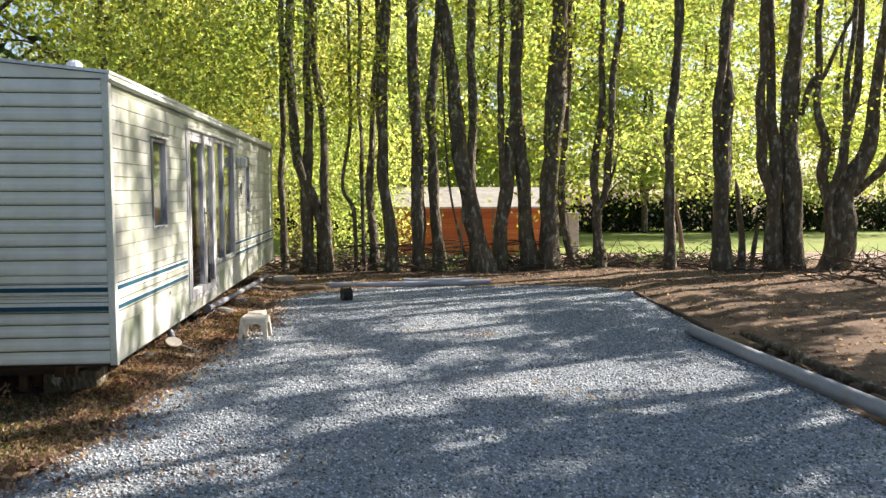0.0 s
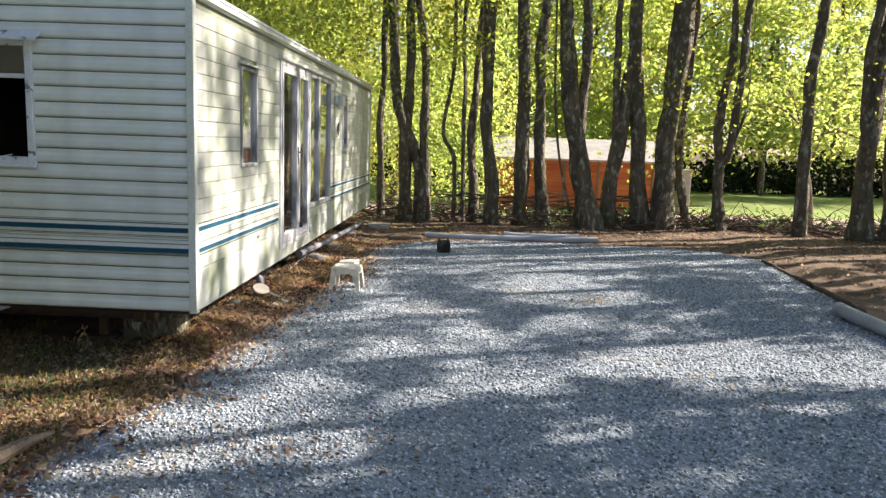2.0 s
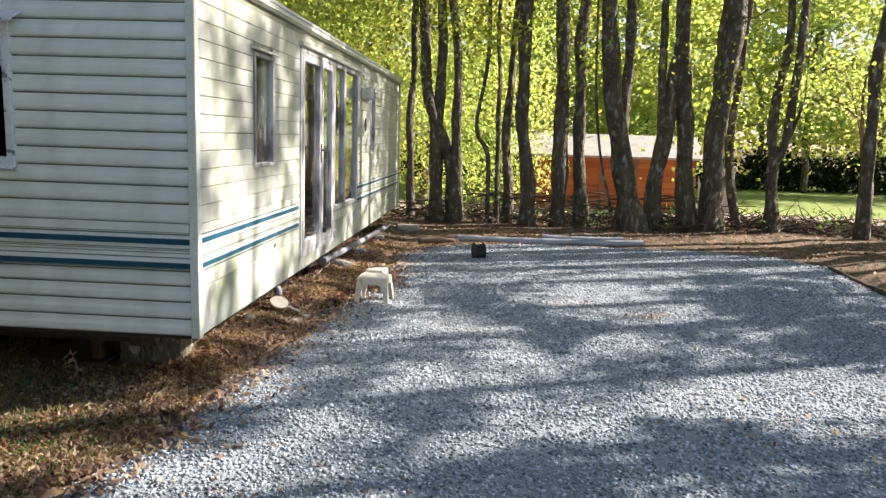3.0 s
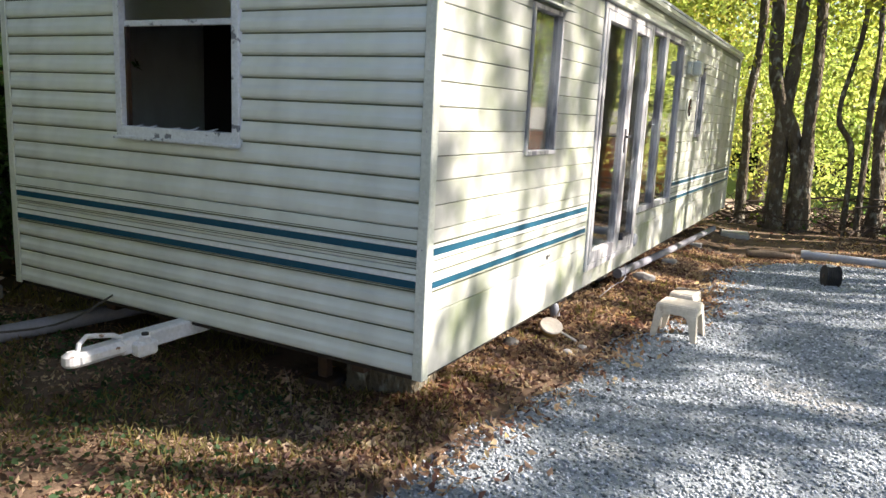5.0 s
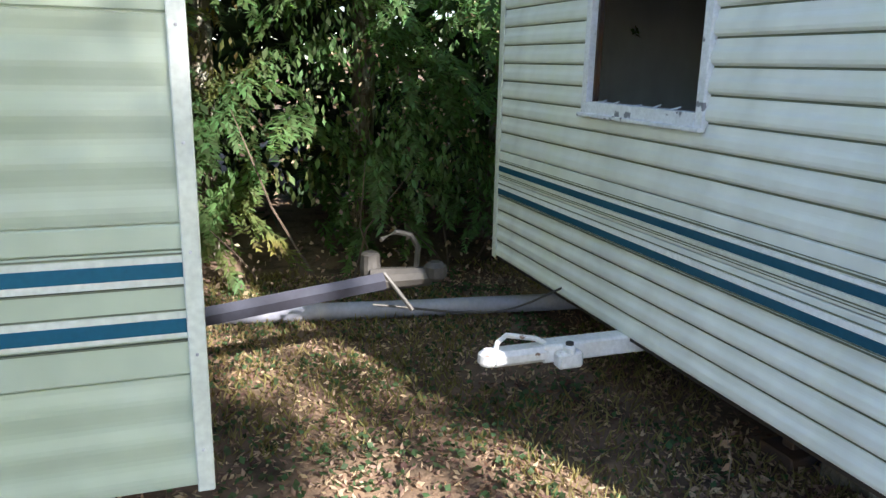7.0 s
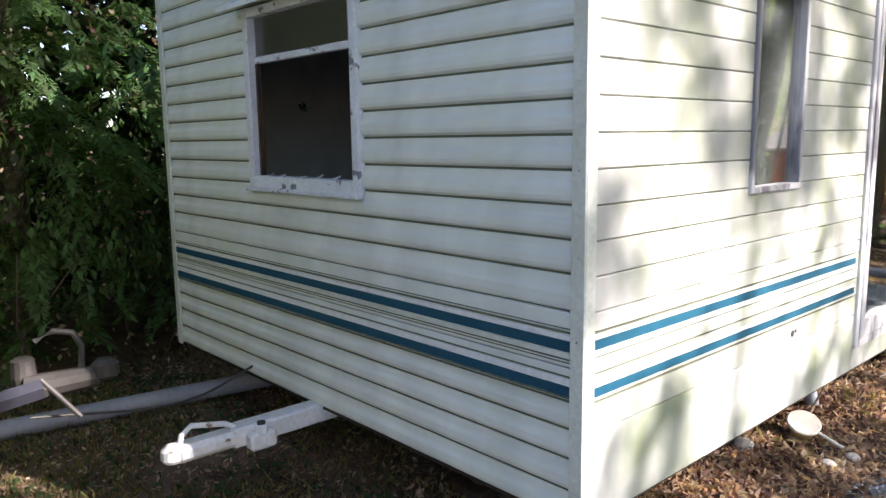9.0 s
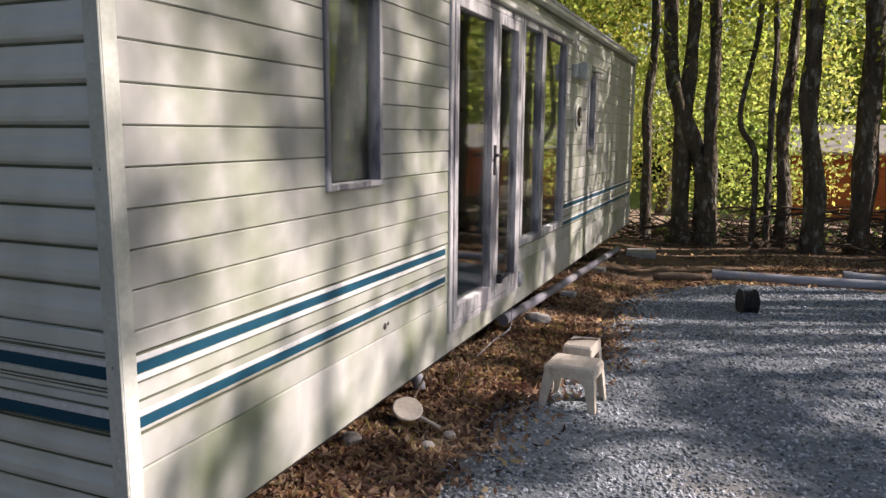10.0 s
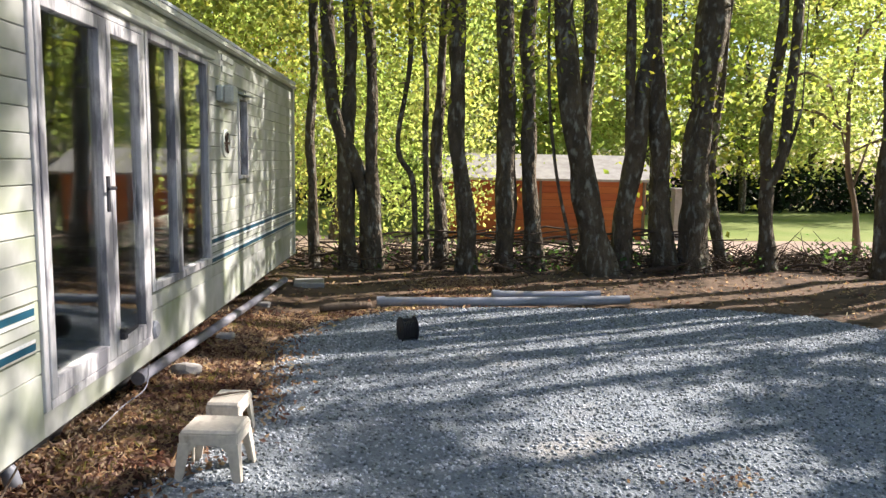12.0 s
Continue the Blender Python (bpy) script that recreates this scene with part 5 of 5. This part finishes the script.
part("stick", tube(bmesh.new(), [(0, 0, .075), (-.02, .16, .13), (-.04, .34, .19)], [.006, .006, .004], 6), bark_pale, leaner)
slab = thing("slab", "pale concrete slab lying by the trees", "slab", (-1.86, 13.9, 0.04), rz=8)
part("plate", boxed((-0.17, -0.2, -0.05), (0.2, 0.2, 0.02), 0.012), concrete, slab)
blockc = thing("block", "brown wooden block under the caravan corner", "block", (-2.6, 6.3, 0.0), rz=4)
part("timber", boxed((-0.22, -0.14, -0.03), (0.2, 0.14, 0.2), 0.012), bark, blockc)
cable = thing("cable", "thin pale cable hanging between the drawbars", "cable", (-4.15, 4.7, 0.3))
part("wire", tube(bmesh.new(), *smooth_line([(0, 0, .1, .006), (.1, .6, .04, .006), (.0, 1.1, .12, .006), (.1, 1.5, .2, .006)], 16), 6), zinc, cable)
hose = thing("hose", "thin white hose drooping under the caravan door", "hose", (-2.1, 8.2, 0.03))
part("tube", tube(bmesh.new(), *smooth_line([(-.03, .32, .13, .0035), (.03, .5, .20, .0035), (.02, .85, .19, .0035), (-.05, 1.1, .27, .0035)], 18), 6), pvc_pale, hose)


# ---------------------------------------------------------------- litter, brush, grass
def stick(at, length, r, seed, label, name="branch"):
    rd = random.Random(seed)
    ob = thing(name, label, "branch", at, "fallen branches")
    a = rd.uniform(0, 3.14)
    c = [(0, 0, r, r)]
    for i in range(1, 5):
        c.append((math.cos(a) * length * i / 4 + rd.uniform(-.08, .08), math.sin(a) * length * i / 4 + rd.uniform(-.08, .08), r + rd.uniform(0, .16), r * (1 - i * .2)))
    part("stick", tube(bmesh.new(), *smooth_line(c, 14), 6, .25, seed), dead_wood, ob)
    for i in (1, 2, 3):
        p = Vector(c[i][:3])
        part("twig", tube(bmesh.new(), [p, p + Vector((rd.uniform(-.3, .3), rd.uniform(-.3, .3), rd.uniform(.02, .25)))], [r * .4, r * .1], 5), dead_wood, ob)


rd = random.Random(77)
for i in range(120):
    x = rd.uniform(-2.2, 7.8)
    stick((x, 15.9 + rd.uniform(-.75, .8) - max(0, x - 5) * .35, 0.0), rd.uniform(.5, 1.9), rd.uniform(.012, .036), 200 + i, "dead fallen branch among the tree trunks")
for i in range(40):
    stick((rd.uniform(7.6, 9.4), rd.uniform(11.0, 12.8), rd.uniform(0, .4)), rd.uniform(.6, 1.4), rd.uniform(.01, .025), 300 + i, "bare branch in a heap of brushwood")
bm = bmesh.new()
for i in range(800):
    x = rd.uniform(-2.6, 8.6)
    p = Vector((x, 15.75 + rd.gauss(0, .4) - max(0, x - 5) * .3, 0))
    a, up = rd.uniform(0, 6.28), abs(rd.gauss(0, .28))
    ln = rd.uniform(.25, .8)
    d = Vector((math.cos(a), math.sin(a) * .5, up)).normalized() * ln
    p.z = soil_z(p.x, p.y) + abs(rd.gauss(0, .10))
    tube(bm, [p, p + d * .5 + Vector((rd.uniform(-.05, .05), 0, rd.uniform(-.04, .08))), p + d], [.009, .007, .003], 4)
for i in range(26):
    x = rd.uniform(-2.2, 2.6)
    p = Vector((x, 15.2 + rd.uniform(0, .7), rd.uniform(.1, .55)))
    d = Vector((rd.uniform(.9, 2.0), rd.uniform(-.3, .3), rd.uniform(-.18, .18)))
    tube(bm, [p, p + d * .35 + Vector((0, 0, .05)), p + d * .7 + Vector((0, 0, -.03)), p + d], [.017, .016, .012, .006], 5)
tagged(new("brushwood", finish("brushwood", bm, dead_wood)), "dark tangle of dead twigs between the trunks", "brushwood", kind="stuff")
rot = thing("log", "dark rotten log along the edge of the soil", "log", (3.86, 6.0, 0.05))
part("trunk", tube(bmesh.new(), *smooth_line([(.05, -.5, -.02, .03), (0, .2, .0, .05), (.06, 1.0, .01, .05), (.1, 1.9, .0, .03)], 18), 10, .4, 8), bark, rot, smooth=True)
log = thing("branch", "bleached bare branch lying on dry grass", "branch", (-2.36, 3.65, 0.05))
part("stick", tube(bmesh.new(), *smooth_line([(0, -.3, 0, .04), (-.02, .1, .02, .04), (.03, .45, .03, .03), (.1, .62, .03, .01)], 16), 8, .3, 4), bark_pale, log)

edge = thing("edging_timber", "dark weathered timber along the gravel edge", "timber", (3.86, 8.3, 0.02))
part("trunk", tube(bmesh.new(), *smooth_line([(-.12, -.1, 0, .03), (-.02, 1.0, .01, .035), (.06, 2.1, .0, .03), (.16, 3.2, .0, .02)], 22), 8, .4, 12), dead_wood, edge, smooth=True)
endlog = thing("log", "short brown log at the end of the pipe", "log", (-1.5, 12.3, 0.04))
part("trunk", tube(bmesh.new(), *smooth_line([(0, 0, 0, .035), (.25, .08, .01, .04), (.52, .17, .0, .032)], 12), 9, .3, 3), bark_pale, endlog, smooth=True)
clod_rd = random.Random(12)
for i in range(9):
    cx, cy = 3.92 + clod_rd.uniform(-.08, .1), 5.2 + i * 0.26 + clod_rd.uniform(-.08, .08)
    clod = thing("clod", "lump of dry brown soil along the pipe", "soil", (cx, cy, soil_z(cx, cy) + 0.02), "soil lumps by the pipe")
    bm = bmesh.new()
    bmesh.ops.create_icosphere(bm, subdivisions=2, radius=clod_rd.uniform(.05, .10))
    for v in bm.verts:
        v.co *= 1 + 0.5 * noise.noise(v.co * 11 + Vector((i * 3.0, 0, 0)))
        v.co.z *= 0.6
    part("lump", bm, soil, clod)
weed = thing("weed", "small pale-leaved weed under the caravan edge", "plant", (-2.88, 5.78, soil_z(-2.88, 5.78)))
part("stem", tube(bmesh.new(), [(0, 0, 0), (.01, -.01, .12), (-.02, -.03, .24)], [.004, .003, .002], 5), bark_pale, weed)
flakes("leaves", [(-.02 + .03 * math.sin(i * 2.4), -.03 + .03 * math.cos(i * 2.4), .07 + .018 * i) for i in range(10)], 0.05, leaf_dead, weed, aspect=0.5)

n = 26000
y = rng.uniform(3.2, 14.5, n)
x = np.array([left_edge(t) for t in y]) + rng.normal(-0.34, 0.25, n)
z = np.array([max(soil_z(a, b), pad_z(a, b) if a > left_edge(b) else -1) for a, b in zip(x, y)])
tagged(flakes("dead_leaves", np.stack([x, y, z + 0.018], -1), 0.055, leaf_dead, flat=0.4, aspect=0.46, fold=0.6), "brown dead leaves along the caravan's foot", "leaves", kind="stuff")
for cx, cy, m, sd, lab in ((-0.95, 3.05, 260, 0.2, "small patch of dead leaves on the gravel"), (-1.2, 4.3, 200, 0.3, "dead leaves scattered over the gravel edge"), (1.0, 8.2, 70, 0.12, "wisp of pale straw on the gravel"), (1.3, 5.6, 60, 0.3, "few dead leaves on the gravel")):
    q = rng.normal(size=(m, 2)) * sd * np.array([1.3, 0.8]) + np.array([cx, cy])
    tagged(flakes("dead_leaves", np.column_stack([q, [pad_z(a, b) + 0.02 for a, b in q]]), 0.032, leaf_dead, flat=0.6), lab, "leaves", kind="stuff")
n = 26000
p = np.stack([rng.uniform(-6.0, -2.0, n), rng.uniform(0.5, 6.2, n)], -1)
z = np.array([soil_z(a, b) for a, b in p])
tagged(flakes("dead_leaves", np.column_stack([p, z + 0.015]), 0.036, leaf_dead, flat=0.5, aspect=0.4), "dead leaves on the grass between the caravans", "leaves", kind="stuff")
n = 5000
p = np.stack([rng.uniform(-3, 11, n), rng.uniform(12.4, 17.5, n)], -1)
p = np.vstack([p, np.stack([rng.uniform(4.0, 9, 2600), rng.uniform(5, 13, 2600)], -1)])
z = np.array([soil_z(a, b) for a, b in p])
tagged(flakes("dead_leaves", np.column_stack([p, z + 0.015]), 0.05, leaf_dead, flat=0.6), "dead leaves scattered on bare soil", "leaves", kind="stuff")
n = 26000
p = np.stack([rng.uniform(-6.2, -1.95, n), rng.uniform(1.5, 6.6, n)], -1)
p = p[[noise.noise(Vector((a * 1.1, b * 1.1, 3))) > -0.15 and a < left_edge(b) for a, b in p]]
z = np.array([soil_z(a, b) for a, b in p])
up = np.stack([rng.normal(0, .5, len(p)), rng.normal(0, .5, len(p)), np.full(len(p), 1.0)], -1)
tagged(flakes("grass_tufts", np.column_stack([p, z + 0.02]), 0.075, grass_mat, aspect=0.12, along=up), "short dry grass and weeds", "grass", kind="stuff")
n = 8000
p = np.stack([rng.uniform(-6.0, -2.3, n), rng.uniform(3.2, 6.0, n)], -1)
p = p[[noise.noise(Vector((a * 2.1, b * 2.1, 9))) > rd.uniform(-0.5, 0.35) for a, b in p]]
z = np.array([soil_z(a, b) for a, b in p])
vy = rng.uniform(6.4, 12.5, 900)
vx = np.array([left_edge(t) for t in vy]) + rng.normal(-0.3, 0.16, 900)
ok = [noise.noise(Vector((a * 2.2, b * 2.2, 4))) > 0.0 for a, b in zip(vx, vy)]
vx, vy = vx[ok], vy[ok]
tagged(flakes("verge_weeds", np.column_stack([vx, vy, [soil_z(a, b) + 0.035 for a, b in zip(vx, vy)]]), 0.07, grass_mat, aspect=0.16), "sparse weeds and stalks beside the caravan", "weeds", kind="stuff")
tagged(flakes("ground_ivy", np.column_stack([p, z + 0.025]), 0.034, weed_leaf, aspect=0.75, flat=0.5), "low green weeds on the ground", "weeds", kind="stuff")
